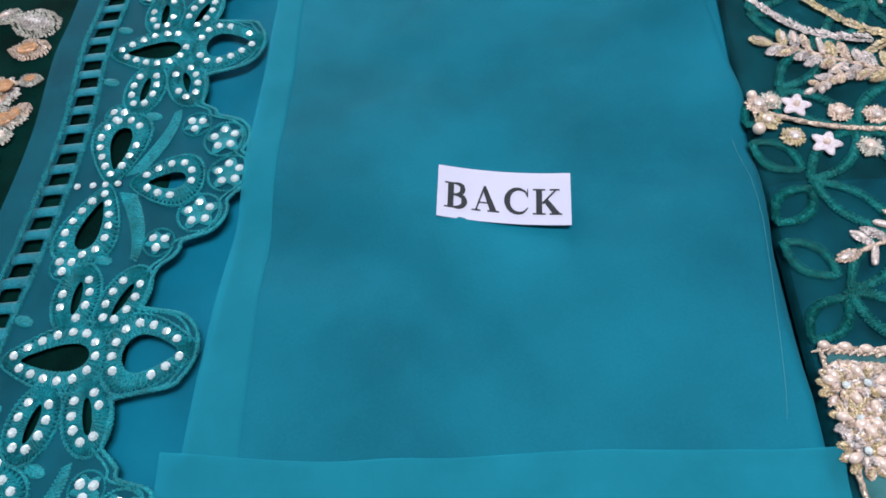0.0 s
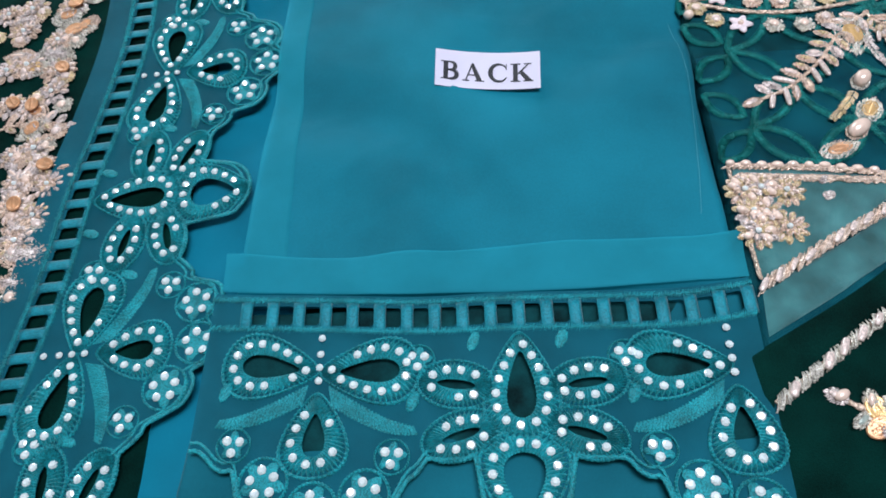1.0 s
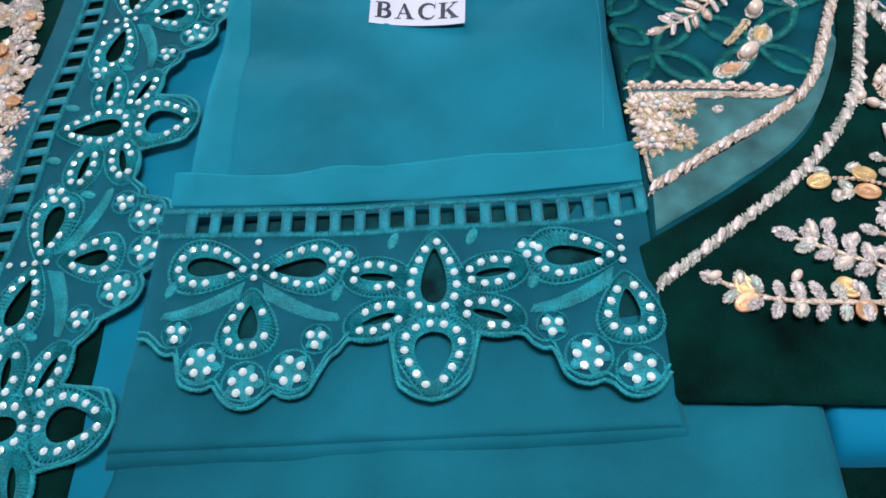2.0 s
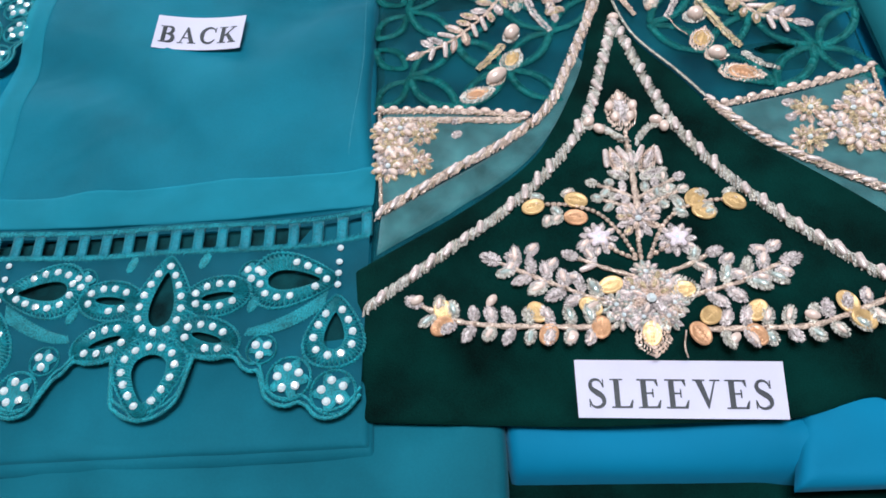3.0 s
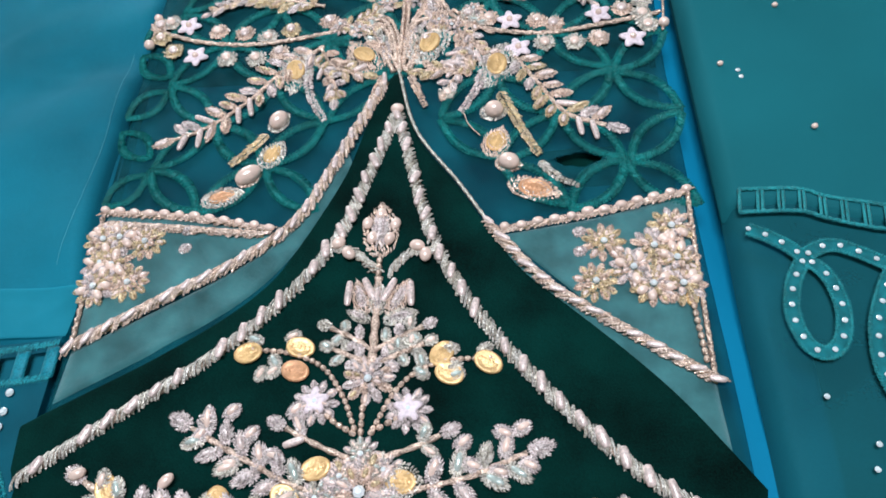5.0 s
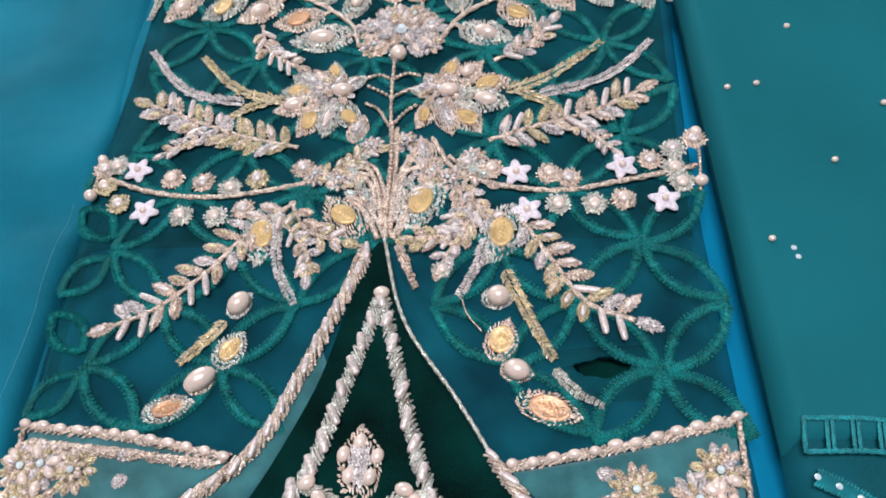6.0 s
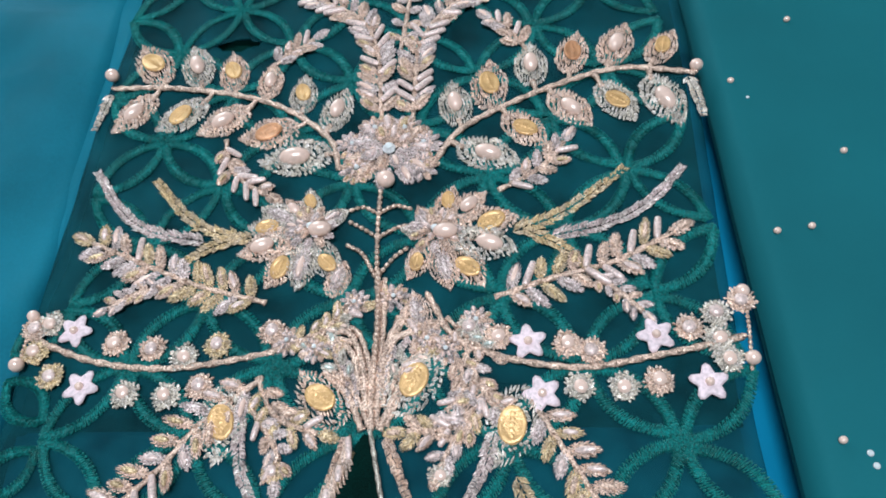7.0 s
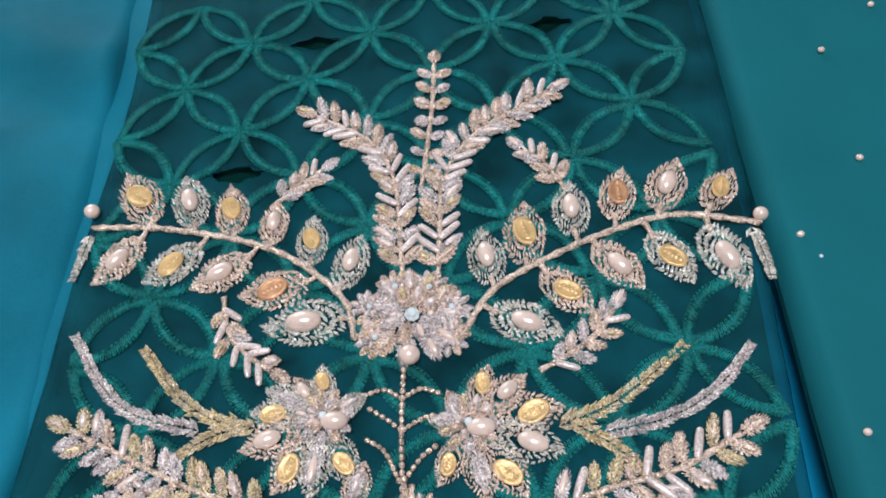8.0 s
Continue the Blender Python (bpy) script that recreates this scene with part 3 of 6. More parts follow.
def jewel_rim_bm(seed):
    """The frame of a jewelled leaf: two tight rows of looped wire on a leaf-shaped outline, base at x = 0, tip at x = 1."""
    r = random.Random(seed)
    bm = bmesh.new()
    n = 40
    for row, (k0, size) in enumerate(((0.93, 0.066), (0.72, 0.062), (0.5, 0.055))):
        for i in range(n - 8 * row):
            a = 2 * math.pi * (i + 0.5 * row + r.uniform(-0.2, 0.2)) / (n - 8 * row)
            k = k0 + r.uniform(-0.04, 0.04)
            c = -math.cos(a)
            x = 0.5 + 0.5 * c * k
            y = 0.5 * k * math.copysign(abs(math.sin(a)) ** (2.1 if c > 0 else 0.9), math.sin(a))
            turn = math.atan2(math.sin(a), c) + (0.75 if row % 2 else -0.65) + r.uniform(-0.5, 0.5)
            d = Vector((math.cos(turn), math.sin(turn), 0)) * size * r.uniform(0.8, 1.25)
            side = Vector((-d.y, d.x, 0)).normalized() * size * 0.42
            z = (0.2, 0.32, 0.3)[row] + r.uniform(0, 0.2)
            p = Vector((x, y, 0))
            v = [bm.verts.new(p - d), bm.verts.new(p + side), bm.verts.new(p + d), bm.verts.new(p - side)]
            t = [bm.verts.new(p - d * 0.5 + Vector((0, 0, z))), bm.verts.new(p + d * 0.5 + Vector((0, 0, z)))]
            for f in ((v[0], v[1], t[0]), (v[1], t[1], t[0]), (v[1], v[2], t[1]), (v[2], v[3], t[1]), (v[3], t[0], t[1]), (v[3], v[0], t[0])):
                bm.faces.new(f)
    bmesh.ops.recalc_face_normals(bm, faces=bm.faces)
    return bm


def star_bm(petals=5):
    """A moulded blossom one across, with a dished middle."""
    bm = bmesh.new()
    n = petals * 6
    mid = bm.verts.new((0, 0, 0.09))
    rows = []
    for k, (q, z) in enumerate(((0.35, 0.16), (0.75, 0.2), (1.0, 0.05), (0.96, 0.0))):
        rows.append([bm.verts.new((0.5 * q * c * math.cos(a), 0.5 * q * c * math.sin(a), z)) for a, c in
                     ((2 * math.pi * i / n, 0.79 + 0.21 * math.cos(petals * 2 * math.pi * i / n)) for i in range(n))])
    for i in range(n):
        j = (i + 1) % n
        bm.faces.new((mid, rows[0][i], rows[0][j]))
        for a, b in zip(rows, rows[1:]):
            bm.faces.new((a[i], b[i], b[j], a[j]))
    bmesh.ops.recalc_face_normals(bm, faces=bm.faces)
    return bm


def coin_bm():
    """An oval sequin one long and one wide with a raised rim and a stitched bar."""
    bm = bmesh.new()
    n = 18
    rows = []
    for q, z in ((1.0, 0), (0.97, 0.16), (0.84, 0.22), (0.7, 0.12), (0.35, 0.15)):
        rows.append([bm.verts.new((0.5 * q * math.cos(2 * math.pi * i / n), 0.5 * q * math.sin(2 * math.pi * i / n), z)) for i in range(n)])
    for a, b in zip(rows, rows[1:]):
        for i in range(n):
            bm.faces.new((a[i], a[(i + 1) % n], b[(i + 1) % n], b[i]))
    bm.faces.new(rows[-1])
    for i in range(5):
        x = -0.28 + 0.14 * i
        v = [bm.verts.new((x + dx, dy, z)) for dx, dy, z in ((-0.06, -0.1, 0.15), (0.03, -0.1, 0.15), (0.06, 0.1, 0.15), (-0.03, 0.1, 0.15))]
        t = bm.verts.new((x, 0, 0.32))
        for k in range(4):
            bm.faces.new((v[k], v[(k + 1) % 4], t))
    bmesh.ops.recalc_face_normals(bm, faces=bm.faces)
    return bm


def gem_bm():
    """A flat-backed round rhinestone one across: table, crown facets and girdle."""
    bm = bmesh.new()
    n = 8
    rows = [[bm.verts.new((0.5 * q * math.cos(2 * math.pi * (i + o) / n), 0.5 * q * math.sin(2 * math.pi * (i + o) / n), z)) for i in range(n)]
            for q, z, o in ((1.0, 0, 0), (1.0, 0.12, 0), (0.55, 0.42, 0.5))]
    for a, b in zip(rows, rows[1:]):
        for i in range(n):
            bm.faces.new((a[i], a[(i + 1) % n], b[(i + 1) % n], b[i]))
    bm.faces.new(rows[-1])
    bmesh.ops.recalc_face_normals(bm, faces=bm.faces)
    return bm


BEAD = {"pale_zari": (ZARI, TUBE, ZARI, PALE_GOLD), "silver_lilac_zari": (SILVER, PEARL, TUBE, SILVER), "gold_zari": (PALE_GOLD, TUBE, ZARI, PALE_GOLD), "grey_zari": (CLEAR_BEAD, SILVER_GREY, CLEAR_BEAD, PEARL)}
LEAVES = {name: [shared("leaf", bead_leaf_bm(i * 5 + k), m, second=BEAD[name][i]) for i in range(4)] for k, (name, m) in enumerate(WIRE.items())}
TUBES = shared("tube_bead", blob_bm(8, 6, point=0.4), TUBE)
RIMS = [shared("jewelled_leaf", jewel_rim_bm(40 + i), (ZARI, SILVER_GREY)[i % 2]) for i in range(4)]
PEARLS = shared("pearl", blob_bm(12, 8), PEARL)
SEED = shared("seed_bead", blob_bm(6, 4), ZARI)
SEQUINS = {"gold": shared("sequin", coin_bm(), GOLD), "copper": shared("sequin", coin_bm(), COPPER)}
GEMS = shared("rhinestone", gem_bm(), CRYSTAL, False)
STAR = shared("blossom", star_bm(5), BLOSSOM)
BUDS = [shared("bead_blossom", fringe_bm(60 + i), (ZARI, PALE_GOLD, SILVER_GREY)[i % 3], second=(PEARL, TUBE)[i % 2]) for i in range(6)]


def add_cord(bm, points, radius, z, twist=900.0, lobes=2, step=0.0012, taper=0.0, flat=0.8, end=None):
    """A twisted cord along a curve on the cloth."""
    length = sum(math.dist(points[i], points[i + 1]) for i in range(len(points) - 1))
    n = max(4, int(length / step))
    c = curve(points, n)
    k = 7
    rows, s = [], 0.0
    for i in range(n + 1):
        a, b = c[max(0, i - 1)], c[min(n, i + 1)]
        d = (b - a) / max(1e-9, np.linalg.norm(b - a))
        s += np.linalg.norm(c[i] - c[i - 1]) if i else 0
        q = radius * (1 - taper * i / n)
        row = []
        for j in range(k):
            f = 2 * math.pi * j / k
            rr = q * (1 + 0.22 * math.cos(lobes * f - twist * s))
            row.append(bm.verts.new((c[i][0] - d[1] * rr * math.cos(f), c[i][1] + d[0] * rr * math.cos(f), (z(*c[i]) if callable(z) else z) + flat * rr * math.sin(f))))
        rows.append(row)
    for a, b in zip(rows, rows[1:]):
        for j in range(k):
            bm.faces.new((a[j], a[(j + 1) % k], b[(j + 1) % k], b[j]))
    bm.faces.new(rows[0])
    bm.faces.new(rows[-1])


def cord(name, points, radius, z, mat, parent, label="", **kw):
    bm = bmesh.new()
    add_cord(bm, points, radius, z, **kw)
    bmesh.ops.recalc_face_normals(bm, faces=bm.faces)
    return part(name, bm, mat, parent, label)


def wire_rope(name, points, width, z, mats, parent, label="", step=0.0010, lean=0.65, beads=0.0, bead=(0.009, 0.0036)):
    """A cord of couched wire: slanting strands laid side by side over the line, with a satin bead now and then."""
    bm = bmesh.new()
    add_cord(bm, points, width * 0.26, z - 0.0004, twist=0, step=0.003)
    for f in bm.faces:
        f.material_index = 1
    gap = 0.0
    for i, n, x, y, a in along(points, step):
        b = a + lean + rng.uniform(-0.22, 0.22)
        l = width * 0.5 / max(0.35, abs(math.sin(b - a))) * rng.uniform(0.85, 1.15)
        d = Vector((math.cos(b), math.sin(b), 0)) * l
        p = Vector((x + rng.uniform(-0.0003, 0.0003), y + rng.uniform(-0.0003, 0.0003), z))
        side = Vector((-d.y, d.x, 0)).normalized() * rng.uniform(0.00030, 0.00052)
        high = width * rng.uniform(0.30, 0.42)
        rows = []
        for t, h in ((-1, -0.12), (-0.5, 0.75), (0.05, 1.0), (0.55, 0.72), (1, -0.12)):
            c = p + d * t + Vector((0, 0, high * h))
            rows.append([bm.verts.new(c - side), bm.verts.new(c + Vector((0, 0, 0.0005))), bm.verts.new(c + side)])
        for q, w in zip(rows, rows[1:]):
            bm.faces.new((q[0], w[0], w[1], q[1]))
            bm.faces.new((q[1], w[1], w[2], q[2]))
    bmesh.ops.recalc_face_normals(bm, faces=bm.faces)
    ob = part(name, bm, mats[0], parent, label)
    ob.data.materials.append(mats[1])
    if beads:
        for i, n, x, y, a in along(points, beads):
            if rng.random() < 0.85:
                place("tube_bead", TUBES, parent, x + rng.uniform(-0.0006, 0.0006), y + rng.uniform(-0.0006, 0.0006), z + width * 0.36, a + lean * rng.uniform(0.5, 1.1), (bead[0] * rng.uniform(0.8, 1.2), bead[1] * rng.uniform(0.85, 1.1), bead[1] * 0.85))
    return ob


def stitches(name, points, width, mat, parent, z, step=0.0010, slant=0.35, high=0.0007):
    """A row of short satin stitches across a line."""
    bm = bmesh.new()
    for i, n, x, y, a in along(points, step):
        b = a + math.pi / 2 - slant + rng.uniform(-0.2, 0.2)
        d = Vector((math.cos(b), math.sin(b), 0)) * width * 0.5 * rng.uniform(0.8, 1.15)
        wire(bm, Vector((x, y, z)) - d, Vector((x, y, z)) + d, step * rng.uniform(0.36, 0.55), high * rng.uniform(0.6, 1.2))
    bmesh.ops.recalc_face_normals(bm, faces=bm.faces)
    return tagged(part(name, bm, mat, parent), kind="stuff")


def along(points, step):
    length = sum(math.dist(points[i], points[i + 1]) for i in range(len(points) - 1))
    n = max(2, round(length / step))
    c = curve(points, n)
    for i in range(n + 1):
        a, b = c[max(0, i - 1)], c[min(n, i + 1)]
        yield i, n, c[i][0], c[i][1], math.atan2(b[1] - a[1], b[0] - a[0])


Z0 = 0.0016


def sprig(points, leaf=0.009, width=0.0045, step=0.0055, mats=("pale_zari", "silver_lilac_zari"), spread=0.75, parent=None, stem=0.0011, z=Z0, tubes=0.15, tip=True, skip=1):
    """A beaded twig: a wrapped stem with leaves in pairs and one at its tip."""
    st = cord("sprig", points, stem, z, ZARI, parent or sleeve)
    for i, n, x, y, a in along(points, step):
        if i < skip or i == n:
            continue
        for side in (1, -1):
            b = a + side * (spread + rng.uniform(-0.15, 0.15))
            k = rng.uniform(0.85, 1.12)
            if rng.random() < tubes:
                place("tube_bead", TUBES, st, x + 0.5 * leaf * math.cos(b), y + 0.5 * leaf * math.sin(b), z + 0.0008, b, (leaf * k, width * 0.6, width * 0.6))
            else:
                place("leaf", rng.choice(LEAVES[rng.choice(mats)]), st, x + 0.0008 * math.cos(b), y + 0.0008 * math.sin(b), z, b, (leaf * k, width * rng.uniform(0.88, 1.12), width * 0.72), tilt=-rng.uniform(0, 0.25), roll=rng.uniform(-0.25, 0.25))
        if rng.random() < 0.5:
            place("seed_bead", SEED, st, x, y, z + 0.0012, a, (0.0019, 0.0018, 0.0018))
    if tip:
        c = curve(points, 10)
        a = math.atan2(c[-1][1] - c[-2][1], c[-1][0] - c[-2][0])
        place("leaf", rng.choice(LEAVES[rng.choice(mats)]), st, c[-1][0], c[-1][1], z, a, (leaf, width * 1.15, width * 0.7))
    return st


def feather(points, width, mat, parent=None, z=Z0, step=0.0019):
    """A herringbone frond of fine metal stitches."""
    bm = bmesh.new()
    r = rng
    for i, n, x, y, a in along(points, step):
        q = 1 - 0.45 * i / n
        for side in (1, -1):
            b = a + side * r.uniform(0.45, 0.75)
            l = width * q * r.uniform(0.8, 1.15)
            w = 0.0011
            p = Vector((x, y, z))
            d = Vector((math.cos(b), math.sin(b), r.uniform(0.05, 0.25))) * l
            s = Vector((-math.sin(b), math.cos(b), 0)) * w
            up = Vector((0, 0, 0.0009))
            m = p + d * 0.5
            v = [bm.verts.new(p), bm.verts.new(m + s), bm.verts.new(p + d), bm.verts.new(m - s), bm.verts.new(m + up), bm.verts.new(m - up)]
            for j in range(4):
                bm.faces.new((v[j], v[(j + 1) % 4], v[4]))
                bm.faces.new((v[(j + 1) % 4], v[j], v[5]))
    bmesh.ops.recalc_face_normals(bm, faces=bm.faces)
    return tagged(part("frond", bm, mat, parent or sleeve, smooth=False), kind="stuff")


def jewel(base, tip, centre="pearl", width=0.6, at=0.5, parent=None, z=Z0, shift=0.0):
    """A leaf framed in metal stitches with a pearl or sequin in it."""
    l = math.dist(base, tip)
    a = math.atan2(tip[1] - base[1], tip[0] - base[0])
    ob = place("jewelled_leaf", rng.choice(RIMS), parent or sleeve, base[0], base[1], z - 0.0006, a, (l, l * width * 0.95, 0.006))
    cx, cy = base[0] + (tip[0] - base[0]) * at, base[1] + (tip[1] - base[1]) * at
    if centre == "pearl":
        stone = place("pearl", PEARLS, None, cx, cy, z + 0.0012, a, (l * 0.42, l * width * 0.42, l * width * 0.4))
    elif centre == "silver":
        stone = place("leaf", rng.choice(LEAVES["silver_lilac_zari"]), None, base[0] + (tip[0] - base[0]) * 0.15, base[1] + (tip[1] - base[1]) * 0.15, z + 0.0005, a, (l * 0.7, l * width * 0.5, 0.004))
    else:
        stone = place("sequin", SEQUINS[centre], None, cx, cy, z + 0.0012, a + 0.3, (l * 0.46, l * width * 0.5, 0.0045))
    m = stone.matrix_basis.copy()
    stone.parent = ob
    stone.matrix_parent_inverse = ob.matrix_basis.inverted()
    stone.matrix_basis = m
    return ob


def pearl(p, d, parent=None, z=Z0, long=1.0, angle=0.0):
    return place("pearl", PEARLS, parent or sleeve, p[0], p[1], z + d * 0.25, angle, (d * long, d, d))


def sequin(p, l, w, angle, kind="gold", parent=None, z=Z0, tilt=0.0):
    return place("sequin", SEQUINS[kind], parent or sleeve, p[0], p[1], z, angle, (l, w, 0.005), tilt=tilt)


def seeds(points, d, parent=None, z=Z0, step=None, data=None):
    st = None
    for i, n, x, y, a in along(points, step or d * 1.15):
        st = place("seed_bead", data or SEED, parent or sleeve, x, y, z + d * 0.2, a, (d * 1.2, d, d))
    return st


def blossom(p, d, parent=None, z=Z0, white=False):
    """A small blossom: moulded petals, or wire petals round a pearl."""
    ob = place("blossom" if white else "bead_blossom", STAR if white else rng.choice(BUDS), parent or sleeve, p[0], p[1], z, rng.uniform(0, 6), (d, d, d * 0.5))
    if white:
        place("pearl", PEARLS, parent or sleeve, p[0], p[1], z + d * 0.1, 0, (d * 0.22, d * 0.22, d * 0.22))
    return ob


def rosette(p, r, parent=None, z=Z0, mats=("silver_lilac_zari", "pale_zari")):
    """A rosette of two rings of stitched petals round a crystal."""
    for ring, (k, q, l) in enumerate(((11, 0.42, 0.62), (8, 0.16, 0.5))):
        for i in range(k):
            a = 2 * math.pi * (i + 0.5 * ring) / k + rng.uniform(-0.1, 0.1)
            place("leaf", rng.choice(LEAVES[rng.choice(mats)]), parent or sleeve, p[0] + r * q * math.cos(a), p[1] + r * q * math.sin(a), z + 0.001 * ring, a, (r * l, r * l * 0.62, r * 0.3), tilt=-0.2 * ring)
    place("crystal", GEMS, parent or sleeve, p[0], p[1], z + 0.002, 0.2, (r * 0.3, r * 0.3, r * 0.3))
    for i in range(6):
        a = i * 1.047
        place("pearl", PEARLS, parent or sleeve, p[0] + r * 0.36 * math.cos(a), p[1] + r * 0.36 * math.sin(a), z + 0.0022, 0, (r * 0.15,) * 3)


def ring_outline(l, w, n, kind):
    """The outline of an eyelet l long and w wide; kind: oval, drop (tip at +x) or leaf (both ends pointed)."""
    pts = []
    for i in range(n):
        a = 2 * math.pi * i / n
        x, y = 0.5 * l * math.cos(a), 0.5 * w * math.sin(a)
        if kind == "drop":
            y *= 1 - 0.5 * math.cos(a)
        elif kind == "leaf":
            y = 0.5 * w * math.copysign(1, math.sin(a)) * (1 - math.cos(a) ** 2)
        pts.append((x, y))
    return pts


def stitched_ring_bm(l, w, band, kind="oval", n=44, h=0.0016):
    """A satin-stitched ring round an opening: every other stitch stands a little prouder."""
    bm = bmesh.new()
    outer, inner = ring_outline(l, w, n, kind), ring_outline(l - 2 * band, max(w - 2 * band, w * 0.25), n, kind)
    rows = []
    for i in range(n):
        o, q = Vector((*outer[i], 0)), Vector((*inner[i], 0))
        k = 1.35 if i % 2 else 0.55
        o, q = (o + (o - q) * (0.24 if i % 2 else -0.08)), (q + (q - o) * (0.05 if i % 2 else -0.02))
        rows.append([bm.verts.new(o), bm.verts.new(o.lerp(q, 0.25) + Vector((0, 0, h * k))), bm.verts.new(o.lerp(q, 0.75) + Vector((0, 0, h * k))), bm.verts.new(q)])
    for i in range(n):
        a, b = rows[i], rows[(i + 1) % n]
        for k in range(3):
            bm.faces.new((a[k], b[k], b[k + 1], a[k + 1]))
    bmesh.ops.recalc_face_normals(bm, faces=bm.faces)
    if sum(f.normal.z for f in bm.faces) < 0:
        bmesh.ops.reverse_faces(bm, faces=bm.faces)
    return bm

# ---- loose edge thread of the back panel ----
cord("selvedge_thread", [(0.1180, 0.2280), (0.1190, 0.2000), (0.1180, 0.1700), (0.1140, 0.1360), (0.1100, 0.1060), (0.1072, 0.0830)], 0.00004, lambda x, y: 0.0003 + DRAPE(x, y) + wrinkle(x, y, 0.0016, 1.0, 13.0) - 0.001 * (y < 0.1), EDGE_THREAD, back, twist=0, step=0.004)

# ---- sleeve: lattice embroidery on the net ----
def petal_bm():
    """One pointed petal of the lattice: a broad band of fine stitches across its outline, frayed on both edges, and a thin line inside."""
    r = random.Random(3)
    bm = bmesh.new()
    for l, w, length, n, h in ((0.0346, 0.0128, 0.0056, 120, 0.0006), (0.0372, 0.0166, 0.0013, 72, 0.0010), (0.0312, 0.0090, 0.0011, 52, 0.0010)):
        path = ring_outline(l, w, n, "leaf")
        for i in range(n):
            p, q = Vector((*path[i], 0.0002)), Vector((*path[(i + 1) % n], 0.0002))
            d = (q - p).normalized()
            across = Vector((-d.y, d.x, 0)) * 0.9 + d * 0.35
            across *= length * 0.5 * r.uniform(0.88, 1.1)
            wire(bm, p - across, p + across, 0.00050 * r.uniform(0.8, 1.25), h * r.uniform(0.5, 1.0))
    return bm


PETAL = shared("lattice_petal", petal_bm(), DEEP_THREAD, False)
# Dark sheet added under the net to stand for shade in its openings.
part("shade_backing", cloth_mesh([(0.128, 0.205), (0.133, 0.30), (0.140, 0.42), (0.141, 0.52)], [(0.381, 0.195), (0.385, 0.28), (0.390, 0.36), (0.392, 0.49)], -0.0042, 40, 30, 0.002, 0.004, 0.0003), VELVET, sleeve)
# Light sheet added to lift the brightness of the lower net.
part("added_underlay", cloth_mesh([(0.124, 0.030), (0.127, 0.12), (0.129, 0.208)], [(0.378, 0.020), (0.379, 0.11), (0.380, 0.198)], -0.0050, 40, 30, 0.002, 0.004, 0.0006, 12.0), ORGANZA_FOLD, sleeve, "lighter organza added to brighten the lower net")
# Small dark patch added so the lowest opening looks shaded.
part("shade_backing", cloth_mesh([(0.322, 0.128), (0.322, 0.150)], [(0.356, 0.128), (0.356, 0.150)], -0.0040, 12, 12, 0.001, 0.003, 0.0003), VELVET, sleeve)
LX, LY, OX, OY = 0.0270, 0.0255, 0.2733, 0.4300
for i in range(-6, 6):
    for j in range(-14, 4):
        if (i + j) % 2:
            continue
        x, y = OX + i * LX, OY + j * LY
        y -= 0.06 * (x - 0.146) * min(1, max(0, (0.40 - y) / 0.2))
        x += 0.005 * min(1, max(0, (0.40 - y) / 0.2))
        for dx, dy in ((1, 1), (1, -1)):
            mx, my = x + dx * LX / 2, y + dy * LY / 2
            low = 0.119 + max(0, 0.078 - 1.9 * abs(mx - 0.258))
            if 0.1285 < mx < 0.385 and low < my < 0.485:
                edge_petal = mx < 0.1365 + 0.03 * max(0, my - 0.25)
                if edge_petal:
                    mx += 0.0040
                place("lattice_petal", PETAL, sleeve, mx + rng.uniform(-0.0006, 0.0006), my + rng.uniform(-0.0006, 0.0006), wrinkle(mx, my, 0.0010, 4.0, 26.0) + 0.0008,
                      math.atan2(dy * LY, dx * LX) + rng.uniform(-0.04, 0.04), (0.66 if edge_petal else 1, rng.uniform(0.92, 1.08), 1))

# ---- sleeve: upper plumes and jewelled branches ----
sprig([(0.2679, 0.3674), (0.2711, 0.3907), (0.2735, 0.4113), (0.2748, 0.4335)], 0.0072, 0.0050, 0.0085, spread=1.25, tubes=0.0)
sprig([(0.2604, 0.3293), (0.2592, 0.3513), (0.2575, 0.3723), (0.2475, 0.3929), (0.2244, 0.4086)], 0.0105, 0.0050, 0.0052, tubes=0.25, spread=0.85)
sprig([(0.2734, 0.3283), (0.2747, 0.3500), (0.2769, 0.3706), (0.2891, 0.3918), (0.3219, 0.4124)], 0.0105, 0.0050, 0.0052, tubes=0.2, spread=0.85)
rosette((0.2639, 0.3132), 0.0185)
pearl((0.2627, 0.2983), 0.0075)
for q in ((0.2487, 0.3176), (0.2780, 0.3155), (0.2508, 0.3054), (0.2766, 0.3047), (0.2578, 0.3249), (0.2702, 0.3239)):
    rosette(q, 0.0075)
